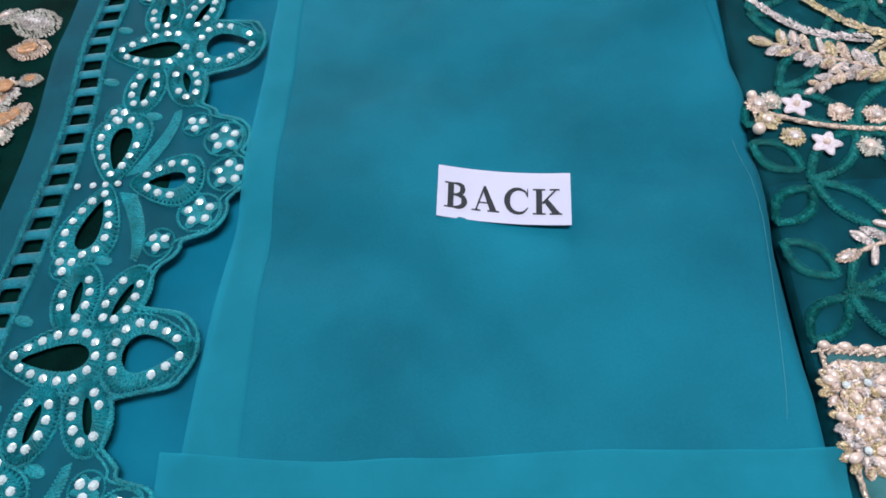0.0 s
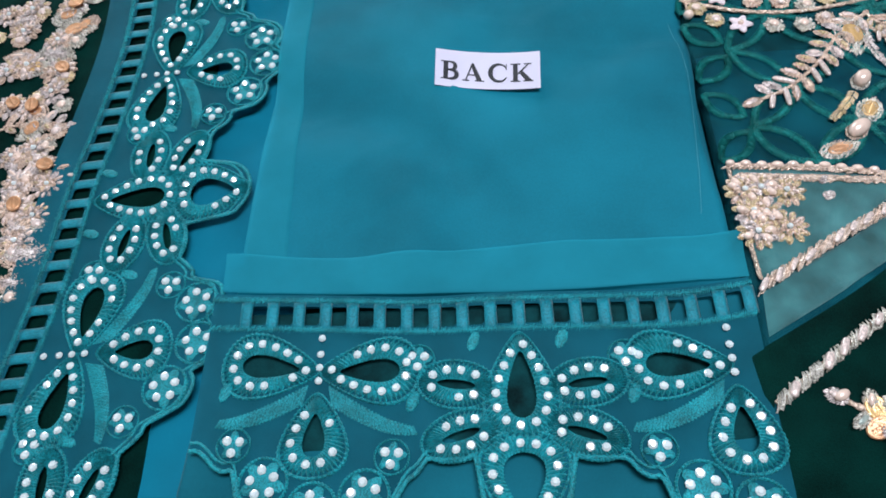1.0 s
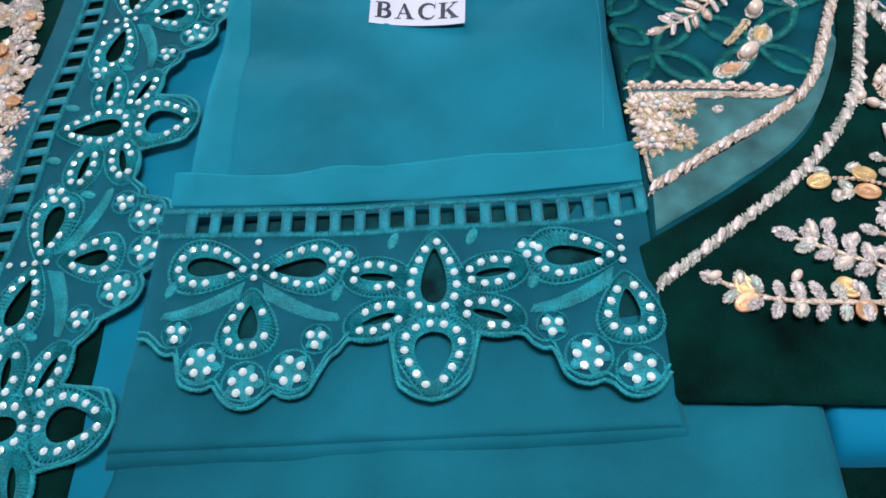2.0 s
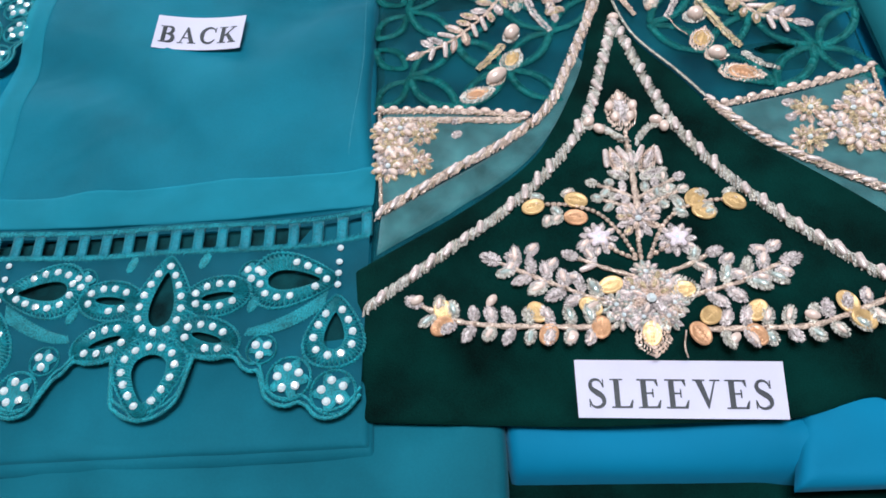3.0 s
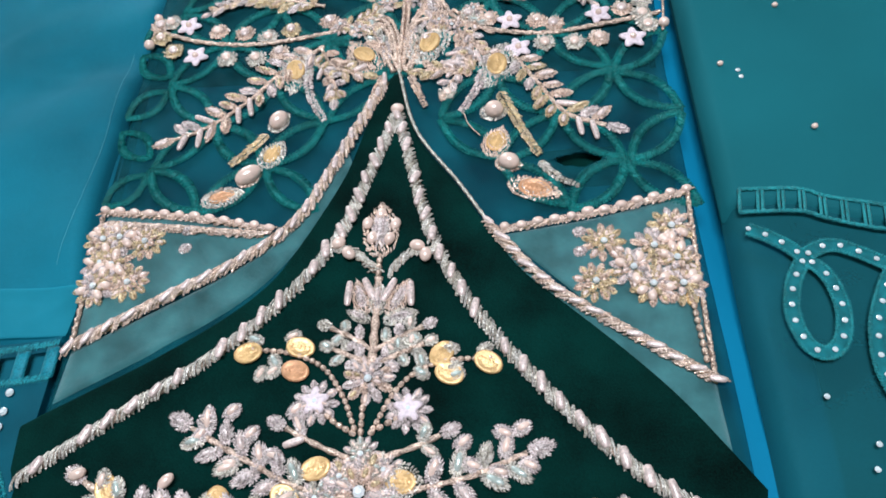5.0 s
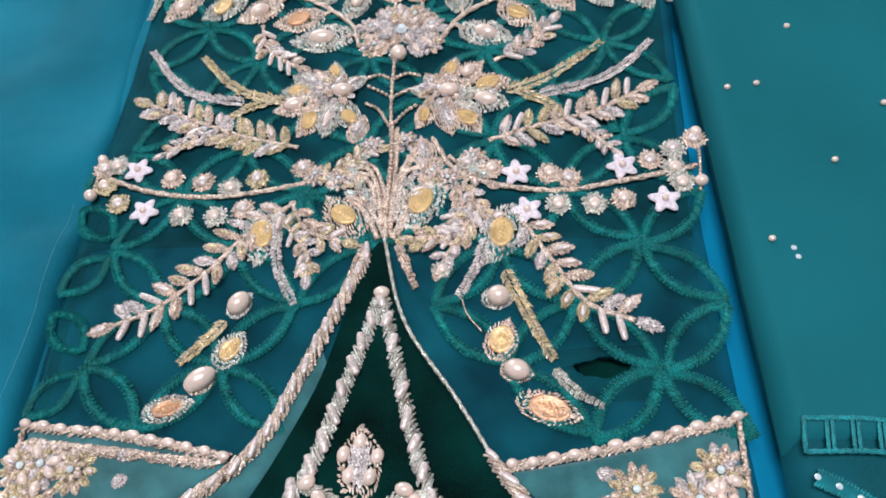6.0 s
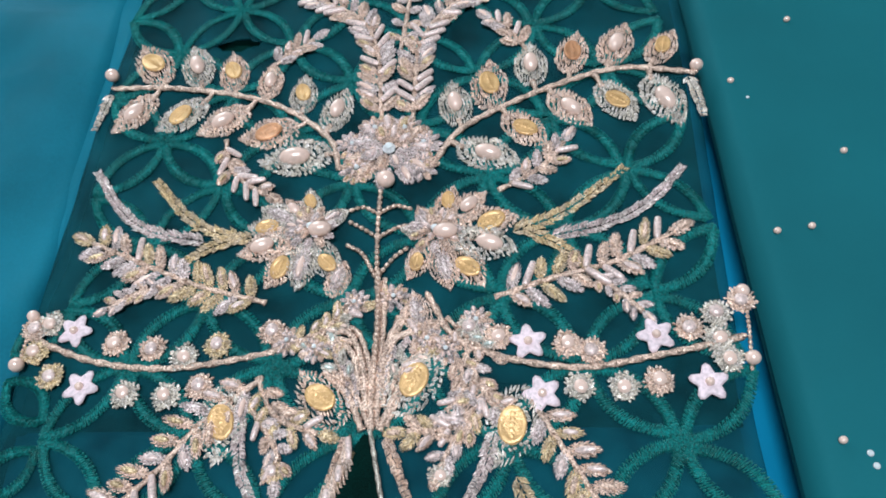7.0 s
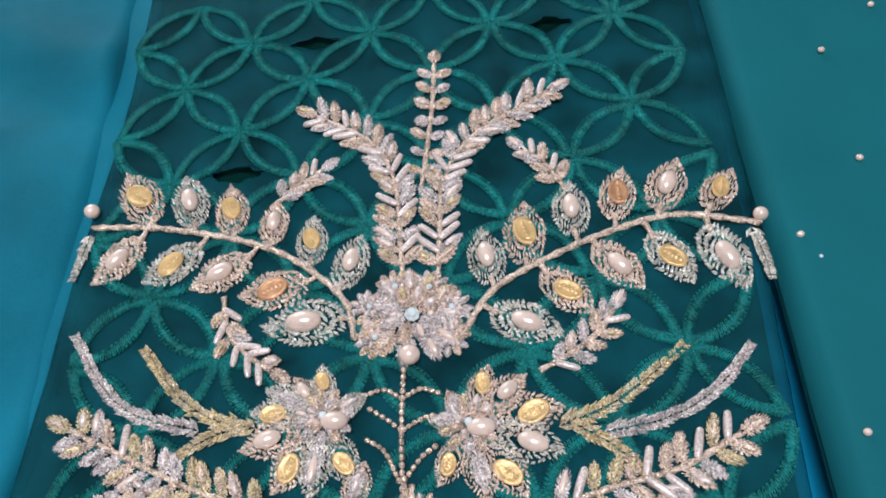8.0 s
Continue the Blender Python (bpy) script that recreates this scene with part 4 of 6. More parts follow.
for a, b, c in (((0.2375, 0.3268), (0.2449, 0.3487), "pearl"), ((0.2256, 0.3372), (0.2261, 0.3586), "gold"), ((0.2097, 0.3473), (0.2112, 0.3670), "pearl"), ((0.1946, 0.3528), (0.1912, 0.3761), "gold"),
                ((0.1790, 0.3579), (0.1717, 0.3823), "pearl"), ((0.1619, 0.3614), (0.1467, 0.3857), "gold"), ((0.1586, 0.3539), (0.1423, 0.3354), "pearl"), ((0.1825, 0.3482), (0.1616, 0.3339), "gold"),
                ((0.2023, 0.3422), (0.1806, 0.3301), "pearl"), ((0.2254, 0.3296), (0.1993, 0.3257), "copper"), ((0.2399, 0.3144), (0.2093, 0.3130), "pearl"),
                ((0.2927, 0.3241), (0.2900, 0.3482), "pearl"), ((0.3055, 0.3312), (0.3070, 0.3584), "gold"), ((0.3241, 0.3422), (0.3249, 0.3668), "pearl"), ((0.3394, 0.3476), (0.3462, 0.3705), "copper"),
                ((0.3559, 0.3506), (0.3676, 0.3731), "pearl"), ((0.3744, 0.3496), (0.3872, 0.3664), "gold"), ((0.3312, 0.3380), (0.3465, 0.3187), "pearl"), ((0.3517, 0.3406), (0.3643, 0.3196), "gold"),
                ((0.3725, 0.3426), (0.3816, 0.3157), "pearl"), ((0.3113, 0.3282), (0.3276, 0.3104), "gold"), ((0.2916, 0.3139), (0.3161, 0.3027), "pearl")):
    jewel(a, b, c, 0.62)
BOUGHS = ([(0.2434, 0.3063), (0.2371, 0.3241), (0.2103, 0.3452), (0.1689, 0.3575), (0.1375, 0.3608)], [(0.2805, 0.3038), (0.2925, 0.3212), (0.3117, 0.3324), (0.3377, 0.3428), (0.3633, 0.3480), (0.3917, 0.3422)])
BOUGH_AT = [tuple(q) for pts in BOUGHS for q in curve(pts, 60)]
for ob in [o for o in sleeve.children if o.name.startswith("jewelled_leaf")]:
    p = tuple(ob.matrix_basis.translation[:2])
    q = min(BOUGH_AT, key=lambda q: math.dist(p, q))
    a = ob.matrix_basis.to_euler().z
    if math.dist(p, q) < 0.012:
        cord("stalk", [q, ((p[0] + q[0]) / 2 + 0.0004, (p[1] + q[1]) / 2), (p[0] + 0.003 * math.cos(a), p[1] + 0.003 * math.sin(a))], 0.0012, Z0, ZARI, sleeve, step=0.0008)
for pts in BOUGHS:
    cord("stem", pts, 0.0013, Z0, ZARI, sleeve)
    seeds(pts, 0.0018, step=0.0062)
pearl((0.1361, 0.3676), 0.0062)
pearl((0.3924, 0.3450), 0.0055)
feather([(0.1370, 0.3575), (0.1355, 0.3487), (0.1338, 0.3389)], 0.005, SILVER_GREY)
feather([(0.3883, 0.3405), (0.3900, 0.3309), (0.3907, 0.3205)], 0.005, SILVER_GREY)
sprig([(0.2092, 0.3645), (0.2172, 0.3719), (0.2282, 0.3805)], 0.0085, 0.0045, 0.0055)
sprig([(0.3239, 0.3624), (0.3170, 0.3751), (0.3089, 0.3836)], 0.0085, 0.0048, 0.0055)
sprig([(0.1939, 0.3261), (0.1977, 0.3112), (0.2058, 0.3020), (0.2140, 0.2962)], 0.0085, 0.0045, 0.0052, tubes=0.3)
sprig([(0.3066, 0.2903), (0.3177, 0.2957), (0.3282, 0.3033), (0.3342, 0.3115)], 0.0085, 0.0045, 0.0055, tubes=0.25)

# ---- sleeve: fronds and the two large blooms ----
feather([(0.1909, 0.2763), (0.1684, 0.2828), (0.1543, 0.2938), (0.1410, 0.3128)], 0.0055, SILVER)
feather([(0.2103, 0.2760), (0.1943, 0.2804), (0.1811, 0.2901), (0.1680, 0.3062)], 0.0058, PALE_GOLD)
feather([(0.2082, 0.2772), (0.1952, 0.2736), (0.1810, 0.2655)], 0.0055, PALE_GOLD)
feather([(0.3252, 0.2681), (0.3475, 0.2724), (0.3636, 0.2809), (0.3772, 0.2944)], 0.0055, SILVER)
feather([(0.3111, 0.2708), (0.3283, 0.2773), (0.3426, 0.2861), (0.3545, 0.2953)], 0.0058, PALE_GOLD)
feather([(0.3149, 0.2724), (0.3281, 0.2634), (0.3386, 0.2523)], 0.0055, PALE_GOLD)
for c, tips in (((0.2341, 0.2777), ((0.2322, 0.2972), "gold", (0.2130, 0.2892), "silver", (0.2078, 0.2815), "gold", (0.2063, 0.2683), "pearl", (0.2175, 0.2541), "gold", (0.2298, 0.2518), "silver", (0.2442, 0.2551), "gold", (0.2482, 0.2850), "silver", (0.2225, 0.2930), "pearl")),
                ((0.2820, 0.2730), ((0.2897, 0.2934), "gold", (0.3017, 0.2887), "pearl", (0.3137, 0.2776), "gold", (0.3120, 0.2625), "pearl", (0.2992, 0.2492), "gold", (0.2868, 0.2481), "silver", (0.2712, 0.2541), "gold", (0.2686, 0.2751), "silver", (0.2750, 0.2854), "silver"))):
    for k in range(0, len(tips), 2):
        t = tips[k]
        q = (c[0] + (t[0] - c[0]) * 0.22, c[1] + (t[1] - c[1]) * 0.22)
        jewel(q, t, tips[k + 1], 0.62, 0.58, z=Z0 + 0.0006 * (k % 4))
    rosette(c, 0.010, z=Z0 + 0.002)
    pearl((c[0] + 0.004, c[1] - 0.002), 0.0062, z=Z0 + 0.003, long=1.5)
seeds([(0.2605, 0.2933), (0.2597, 0.2747), (0.2599, 0.2512)], 0.0022)
for pts in ([(0.2597, 0.2833), (0.2539, 0.2866), (0.2472, 0.2851)], [(0.2601, 0.2833), (0.2664, 0.2863), (0.2721, 0.2845)], [(0.2593, 0.2728), (0.2540, 0.2769), (0.2492, 0.2801)], [(0.2604, 0.2727), (0.2662, 0.2758), (0.2700, 0.2769)],
            [(0.2587, 0.2564), (0.2541, 0.2657), (0.2485, 0.2697)], [(0.2606, 0.2563), (0.2660, 0.2632), (0.2706, 0.2666)]):
    seeds(pts, 0.0020)

# ---- sleeve: leafy twigs and the blossom branches ----
sprig([(0.2186, 0.2479), (0.1916, 0.2569), (0.1675, 0.2684), (0.1459, 0.2790)], 0.0105, 0.0050, 0.0058, mats=("pale_zari", "gold_zari", "silver_lilac_zari"), tubes=0.12, spread=1.0)
sprig([(0.3026, 0.2443), (0.3243, 0.2507), (0.3472, 0.2559), (0.3680, 0.2657)], 0.0105, 0.0050, 0.0058, mats=("pale_zari", "gold_zari", "silver_lilac_zari"), tubes=0.15, spread=1.0)
sprig([(0.1805, 0.2577), (0.1678, 0.2550), (0.1578, 0.2498)], 0.006, 0.003, 0.004, tubes=0)
sprig([(0.3366, 0.2521), (0.3456, 0.2446), (0.3537, 0.2352)], 0.006, 0.003, 0.004, tubes=0)
BRANCHES = ([(0.2412, 0.2346), (0.2240, 0.2284), (0.1868, 0.2243), (0.1566, 0.2287), (0.1284, 0.2404)], [(0.2785, 0.2471), (0.2911, 0.2272), (0.3258, 0.2164), (0.3565, 0.2189), (0.3855, 0.2238)])
for pts in BRANCHES:
    cord("stem", pts, 0.0012, Z0, ZARI, sleeve)
    seeds(pts, 0.0020, step=0.0045)
for q in ((0.1471, 0.2411), (0.1541, 0.2190), (0.3132, 0.2263), (0.3164, 0.2074), (0.3566, 0.2260), (0.3710, 0.2082)):
    blossom(q, 0.0138, white=True)
for q in ((0.1640, 0.2352), (0.1783, 0.2321), (0.1907, 0.2282), (0.2025, 0.2319), (0.2222, 0.2360), (0.1369, 0.2445), (0.1313, 0.2428), (0.1709, 0.2155), (0.1861, 0.2140), (0.1978, 0.2168), (0.1417, 0.2237), (0.1336, 0.2336), (0.3681, 0.2280), (0.3770, 0.2233), (0.3790, 0.2161), (0.3872, 0.2371), (0.3781, 0.2328), (0.3551, 0.2097), (0.3434, 0.2083), (0.3345, 0.2216), (0.3291, 0.2092), (0.3266, 0.2246), (0.3028, 0.2288), (0.2934, 0.2332)):
    blossom(q, 0.0115)
pearl((0.1283, 0.2286), 0.0055)
pearl((0.3864, 0.2156), 0.0052)
pearl((0.3882, 0.2402), 0.0050)
seeds([(0.3888, 0.2402), (0.3880, 0.2284), (0.3855, 0.2122)], 0.0016)
seeds([(0.1295, 0.2470), (0.1290, 0.2400), (0.1285, 0.2289)], 0.0016)
pearl((0.1296, 0.2480), 0.0046)

# ---- sleeve: the trunk and what grows from it ----
for pts in ([(0.2330, 0.2253), (0.2414, 0.2321), (0.2501, 0.2339), (0.2553, 0.2213), (0.2570, 0.2049)], [(0.2827, 0.2340), (0.2719, 0.2323), (0.2650, 0.2291), (0.2613, 0.2185), (0.2607, 0.2046)], [(0.2606, 0.2538), (0.2605, 0.2356), (0.2589, 0.2139), (0.2588, 0.1981)],
            [(0.2362, 0.2275), (0.2436, 0.2306), (0.2514, 0.2264), (0.2551, 0.2119)], [(0.2719, 0.2437), (0.2658, 0.2327), (0.2629, 0.2231), (0.2615, 0.2091)], [(0.2559, 0.1982), (0.2510, 0.2098), (0.2420, 0.2198)], [(0.2617, 0.1979), (0.2661, 0.2077), (0.2730, 0.2224)]):
    cord("stem", pts, 0.0013, Z0, ZARI, sleeve, twist=1400)
    cord("stem", [(x + 0.0022, y + 0.0012) for x, y in pts], 0.0010, Z0, ZARI, sleeve, twist=1400)
seeds([(0.2606, 0.2565), (0.2605, 0.2356), (0.2594, 0.2093)], 0.0020, z=Z0 + 0.001)
feather([(0.2532, 0.2051), (0.2506, 0.2192), (0.2449, 0.2281)], 0.0045, SILVER)
feather([(0.2625, 0.2091), (0.2634, 0.2207), (0.2708, 0.2287)], 0.0045, SILVER)
for a, b, c in (((0.2636, 0.2044), (0.2836, 0.2246), "gold"), ((0.2493, 0.1998), (0.2334, 0.2204), "gold"), ((0.2087, 0.2173), (0.2063, 0.1892), "gold"), ((0.3120, 0.2104), (0.2994, 0.1840), "gold"), ((0.2427, 0.2486), (0.2478, 0.2631), "silver"), ((0.2762, 0.2320), (0.2730, 0.2488), "silver")):
    jewel(a, b, c, 0.66)
for q in ((0.2663, 0.2467), (0.2519, 0.2453), (0.2383, 0.2286), (0.2281, 0.2318), (0.2847, 0.2252), (0.2783, 0.2293), (0.2957, 0.2355)):
    rosette(q, 0.0058)
sprig([(0.2205, 0.2189), (0.2006, 0.2039), (0.1862, 0.1871), (0.1681, 0.1724), (0.1521, 0.1657)], 0.0105, 0.0050, 0.0066, tubes=0.18, spread=0.95)
sprig([(0.3127, 0.2058), (0.3245, 0.1836), (0.3355, 0.1652), (0.3523, 0.1565)], 0.0105, 0.0050, 0.0066, tubes=0.18, spread=0.95, mats=("pale_zari", "silver_lilac_zari", "gold_zari"))
sprig([(0.2183, 0.2190), (0.2260, 0.2046), (0.2411, 0.1980)], 0.0080, 0.0042, 0.0052, mats=("pale_zari", "gold_zari"))
sprig([(0.2173, 0.2074), (0.2270, 0.1934), (0.2278, 0.1837)], 0.0070, 0.0040, 0.0055, mats=("pale_zari", "silver_lilac_zari"))
sprig([(0.2988, 0.2113), (0.2881, 0.1985), (0.2709, 0.1969)], 0.0080, 0.0042, 0.0052, mats=("pale_zari", "gold_zari"))
sprig([(0.2963, 0.2024), (0.2859, 0.1921), (0.2817, 0.1839)], 0.0070, 0.0040, 0.0055, mats=("pale_zari", "silver_lilac_zari"))
sprig([(0.2910, 0.2236), (0.2985, 0.2067), (0.3043, 0.2019)], 0.0070, 0.0040, 0.0050)
sprig([(0.2868, 0.2263), (0.2906, 0.2118), (0.2842, 0.2032)], 0.0070, 0.0040, 0.0050)
feather([(0.2130, 0.2077), (0.2156, 0.1876), (0.2228, 0.1723)], 0.0052, SILVER)
feather([(0.3000, 0.1956), (0.2954, 0.1831), (0.2888, 0.1718)], 0.0052, SILVER)
for q in ((0.2266, 0.1859), (0.2817, 0.1823)):
    blossom(q, 0.0090)

for pts in ([(0.2515, 0.1963), (0.2478, 0.1879), (0.2443, 0.1777)], [(0.2638, 0.1956), (0.2671, 0.1868), (0.2709, 0.1763)]):
    feather(pts, 0.004, ZARI)
for pts in ([(0.2386, 0.2320), (0.2464, 0.2403), (0.2545, 0.2431)], [(0.2852, 0.2377), (0.2929, 0.2285), (0.3004, 0.2228)], [(0.2225, 0.2287), (0.2385, 0.2342), (0.2485, 0.2402)], [(0.2670, 0.2389), (0.2741, 0.2362), (0.2790, 0.2315)], [(0.2536, 0.2123), (0.2473, 0.2208), (0.2449, 0.2294)], [(0.2652, 0.2116), (0.2710, 0.2215), (0.2810, 0.2271)]):
    sprig(pts, 0.0062, 0.0036, 0.0048, mats=("pale_zari", "gold_zari", "grey_zari"), stem=0.0009)

# ---- sleeve: hanging jewels ----
for q, d, lg, an, kind in (((0.2024, 0.1718), 0.0078, 1.3, 0.9, "pearl"), ((0.2009, 0.1532), 0.0105, 0.7, 1.0, "gold"), ((0.1915, 0.1410), 0.0080, 1.6, 0.6, "pearl"), ((0.1804, 0.1311), 0.0125, 0.5, 0.25, "copper"),
                           ((0.3031, 0.1688), 0.0082, 1.05, 0.0, "pearl"), ((0.3034, 0.1518), 0.0110, 0.85, 1.2, "gold"), ((0.3083, 0.1391), 0.0078, 1.2, -0.3, "pearl"), ((0.3187, 0.1250), 0.0150, 0.62, -0.35, "copper")):
    if kind == "pearl":
        pearl(q, d, long=lg, angle=an)
    else:
        sequin(q, d, d * lg, an, kind)
    b = (q[0] - d * 0.8 * math.cos(an), q[1] - d * 0.8 * math.sin(an))
    e = (q[0] + d * 0.95 * math.cos(an), q[1] + d * 0.95 * math.sin(an))
    place("jewelled_leaf", rng.choice(RIMS), sleeve, b[0], b[1], Z0 - 0.0006, an, (d * 1.6, d * (0.8 if kind == "copper" else 1.15), 0.005))
feather([(0.1976, 0.1653), (0.1915, 0.1577), (0.1831, 0.1499)], 0.0058, PALE_GOLD)
feather([(0.3059, 0.1809), (0.3130, 0.1628), (0.3210, 0.1444)], 0.0060, PALE_GOLD)
feather([(0.3213, 0.1395), (0.3280, 0.1308), (0.3359, 0.1257)], 0.0042, SILVER_GREY)
cord("thread", [(0.2893, 0.1684), (0.2914, 0.1616), (0.2964, 0.1548)], 0.0003, Z0 + 0.001, ZARI, sleeve)

# ---- sleeve: cords, corner panels and tissue edge ----
part("corner_tissue", cloth_mesh([(0.1283, 0.1263), (0.1685, 0.1197), (0.2045, 0.1115)], [(0.1273, 0.0642), (0.1612, 0.0806), (0.2046, 0.1093)], 0.0012, 30, 24, 0.0008, 0.002, 0.0004, 8.0), TISSUE, sleeve, "pale green tissue corner")
part("corner_tissue", cloth_mesh([(0.3046, 0.1037), (0.3419, 0.1089), (0.3797, 0.1172)], [(0.3070, 0.1000), (0.3457, 0.0604), (0.3768, 0.0383)], 0.0012, 30, 24, 0.0008, 0.002, 0.0004, 8.0), TISSUE, sleeve, "pale green tissue corner")
LEFT_TRIM = [(0.2525, 0.1915), (0.2386, 0.1613), (0.2298, 0.1422), (0.2159, 0.1161), (0.1938, 0.0980), (0.1612, 0.0806), (0.1271, 0.0617)]
cord("trim_cord", [(0.2586, 0.1982), (0.2672, 0.1612), (0.2866, 0.1294), (0.3008, 0.1040)], 0.0008, 0.0026, SILVER_GREY, sleeve, twist=1500)
RIGHT_TRIM = [(0.2985, 0.1085), (0.3035, 0.1005), (0.3222, 0.0775), (0.3501, 0.0560), (0.3782, 0.0358)]
part("tissue_band", cloth_mesh([(0.2363, 0.1514), (0.2159, 0.1154), (0.1939, 0.0962), (0.1615, 0.0782), (0.1268, 0.0604)], [(0.2394, 0.1431), (0.2219, 0.1093), (0.1992, 0.0820), (0.1664, 0.0606), (0.1243, 0.0384)], 0.0012, 50, 10, 0.001, 0.002, 0.0004, 8.0), TISSUE, sleeve, "shimmering pale green tissue edge")
part("tissue_band", cloth_mesh([(0.3030, 0.1007), (0.3221, 0.0769), (0.3500, 0.0554), (0.3782, 0.0358)], [(0.3039, 0.0947), (0.3225, 0.0688), (0.3480, 0.0421), (0.3786, 0.0092)], 0.0012, 50, 10, 0.001, 0.002, 0.0004, 8.0), TISSUE, sleeve, "shimmering pale green tissue edge")
for pts, r in ((LEFT_TRIM, 0.0026), (RIGHT_TRIM, 0.0022)):
    wire_rope("trim_cord", pts, r * 2.0, 0.0024, (ZARI, PALE_GOLD), sleeve, "twisted pale gold cord", lean=0.5, beads=0.0085, bead=(0.0068, 0.0026))
for pts in ([(0.1276, 0.1264), (0.1684, 0.1205), (0.2044, 0.1122)], [(0.3047, 0.1051), (0.3421, 0.1106), (0.3806, 0.1181)]):
    wire_rope("trim_cord", pts, 0.0034, 0.0020, (ZARI, PALE_GOLD), sleeve, lean=0.4)
    for i, n, x, y, a in along(pts, 0.0068):
        place("pearl", PEARLS, sleeve, x, y + rng.uniform(0.0002, 0.0012), 0.0034, a, (rng.uniform(0.0040, 0.0056), 0.0034, 0.0032))
wire_rope("trim_cord", [(0.1292, 0.1202), (0.1690, 0.1145), (0.2017, 0.1096)], 0.0036, 0.0020, (ZARI, PALE_GOLD), sleeve, lean=0.4)
for pts in ([(0.1266, 0.1269), (0.1266, 0.1029), (0.1270, 0.0655)], [(0.3810, 0.1170), (0.3790, 0.0778), (0.3775, 0.0382)]):
    cord("edge_cord", pts, 0.0010, 0.0018, ZARI, sleeve, twist=1500)
    seeds(pts, 0.0020, z=0.0022, step=0.0042)
for k, q in enumerate(((0.1380, 0.1119), (0.1319, 0.0995), (0.1313, 0.0884), (0.1371, 0.0983), (0.1494, 0.1096), (0.1456, 0.0898), (0.1306, 0.1115), (0.3443, 0.0964), (0.3635, 0.0926), (0.3608, 0.0757), (0.3392, 0.0785), (0.3716, 0.1014), (0.3716, 0.0867), (0.3543, 0.0835), (0.3721, 0.0752))):
    if k in (4, 5, 7, 10):
        rosette(q, 0.0088, mats=("gold_zari", "pale_zari"))
    else:
        rosette(q, 0.0092, z=Z0 + 0.0006, mats=("pale_zari", "silver_lilac_zari", "gold_zari"))
        for i in range(3):
            a = rng.uniform(0, 6.28)
            pearl((q[0] + 0.0052 * math.cos(a), q[1] + 0.0052 * math.sin(a)), 0.0036, z=Z0 + 0.0014, long=1.4, angle=a)
for q in ((0.1647, 0.1135), (0.1648, 0.1044), (0.3323, 0.1011), (0.3317, 0.0919)):
    place("leaf", LEAVES["silver_lilac_zari"][0], sleeve, q[0], q[1], Z0, 0.3, (0.006, 0.005, 0.004))
seeds([(0.3745, 0.0782), (0.3748, 0.0623), (0.3755, 0.0442)], 0.0026, z=0.0022)
sequin((0.3750, 0.0701), 0.008, 0.005, 1.3)

# ---- velvet cuff: rope cords ----
ZV = 0.0028
for k, pts in enumerate(([(0.2581, 0.1707), (0.2450, 0.1323), (0.2338, 0.1041), (0.2124, 0.0762), (0.1867, 0.0537), (0.1568, 0.0338), (0.1194, 0.0088)], [(0.2590, 0.1706), (0.2681, 0.1296), (0.2761, 0.0997), (0.2926, 0.0672), (0.3174, 0.0340), (0.3486, 0.0024), (0.3813, -0.0176)])):
    wire_rope("rope_cord", pts, 0.0054, ZV, (SILVER_GREY, ZARI), sleeve, "pale rope cord of couched wire with satin beads", lean=(0.8, -0.8)[k], beads=0.0098, bead=(0.0076, 0.0036))
pearl((0.2588, 0.1722), 0.0048, z=ZV + 0.001, long=1.3)
for pts in ([(0.2324, 0.1007), (0.2423, 0.0976), (0.2511, 0.0885)], [(0.2754, 0.0963), (0.2658, 0.0962), (0.2574, 0.0885)]):
    wire_rope("rope_cord", pts, 0.0040, ZV, (SILVER_GREY, ZARI), sleeve)
for q in ((0.2355, 0.1018), (0.2400, 0.0965), (0.2686, 0.0984), (0.2720, 0.0939)):
    pearl(q, 0.0050, z=ZV + 0.0008, long=1.3, angle=rng.uniform(0, 3))

# ---- velvet cuff: the tree of beads ----
jewel((0.2528, 0.0951), (0.2531, 0.1216), "silver", 0.62, z=ZV)
for q in ((0.2473, 0.1112), (0.2592, 0.1100), (0.2530, 0.1153), (0.2495, 0.1039), (0.2568, 0.1031)):
    pearl(q, 0.0045, z=ZV, long=1.3, angle=1.2)
seeds([(0.2528, 0.0931), (0.2525, 0.0857), (0.2521, 0.0758)], 0.0026, z=ZV)
for a, b in (((0.2478, 0.0691), (0.2437, 0.0848)), ((0.2571, 0.0682), (0.2655, 0.0837)), ((0.2526, 0.0686), (0.2527, 0.0840)), ((0.2499, 0.0663), (0.2403, 0.0710)), ((0.2552, 0.0658), (0.2691, 0.0693))):
    jewel(a, b, "silver", 0.5, z=ZV)
for q, an in (((0.2408, 0.0785), 1.5), ((0.2661, 0.0771), 1.6), ((0.2492, 0.0800), 2.0), ((0.2573, 0.0792), 1.1)):
    place("tube_bead", TUBES, sleeve, q[0], q[1], ZV + 0.001, an, (0.0115, 0.0032, 0.003))
cord("stem", [(0.2527, 0.0856), (0.2520, 0.0661), (0.2511, 0.0447)], 0.0016, ZV, ZARI, sleeve)
for pts in ([(0.2514, 0.0537), (0.2438, 0.0590), (0.2345, 0.0639)], [(0.2514, 0.0537), (0.2596, 0.0576), (0.2709, 0.0628)], [(0.2514, 0.0476), (0.2438, 0.0513), (0.2359, 0.0550)], [(0.2514, 0.0476), (0.2607, 0.0514), (0.2712, 0.0557)]):
    sprig(pts, 0.0062, 0.0046, 0.0058, mats=("grey_zari", "silver_lilac_zari"), spread=1.1, z=ZV, tubes=0)
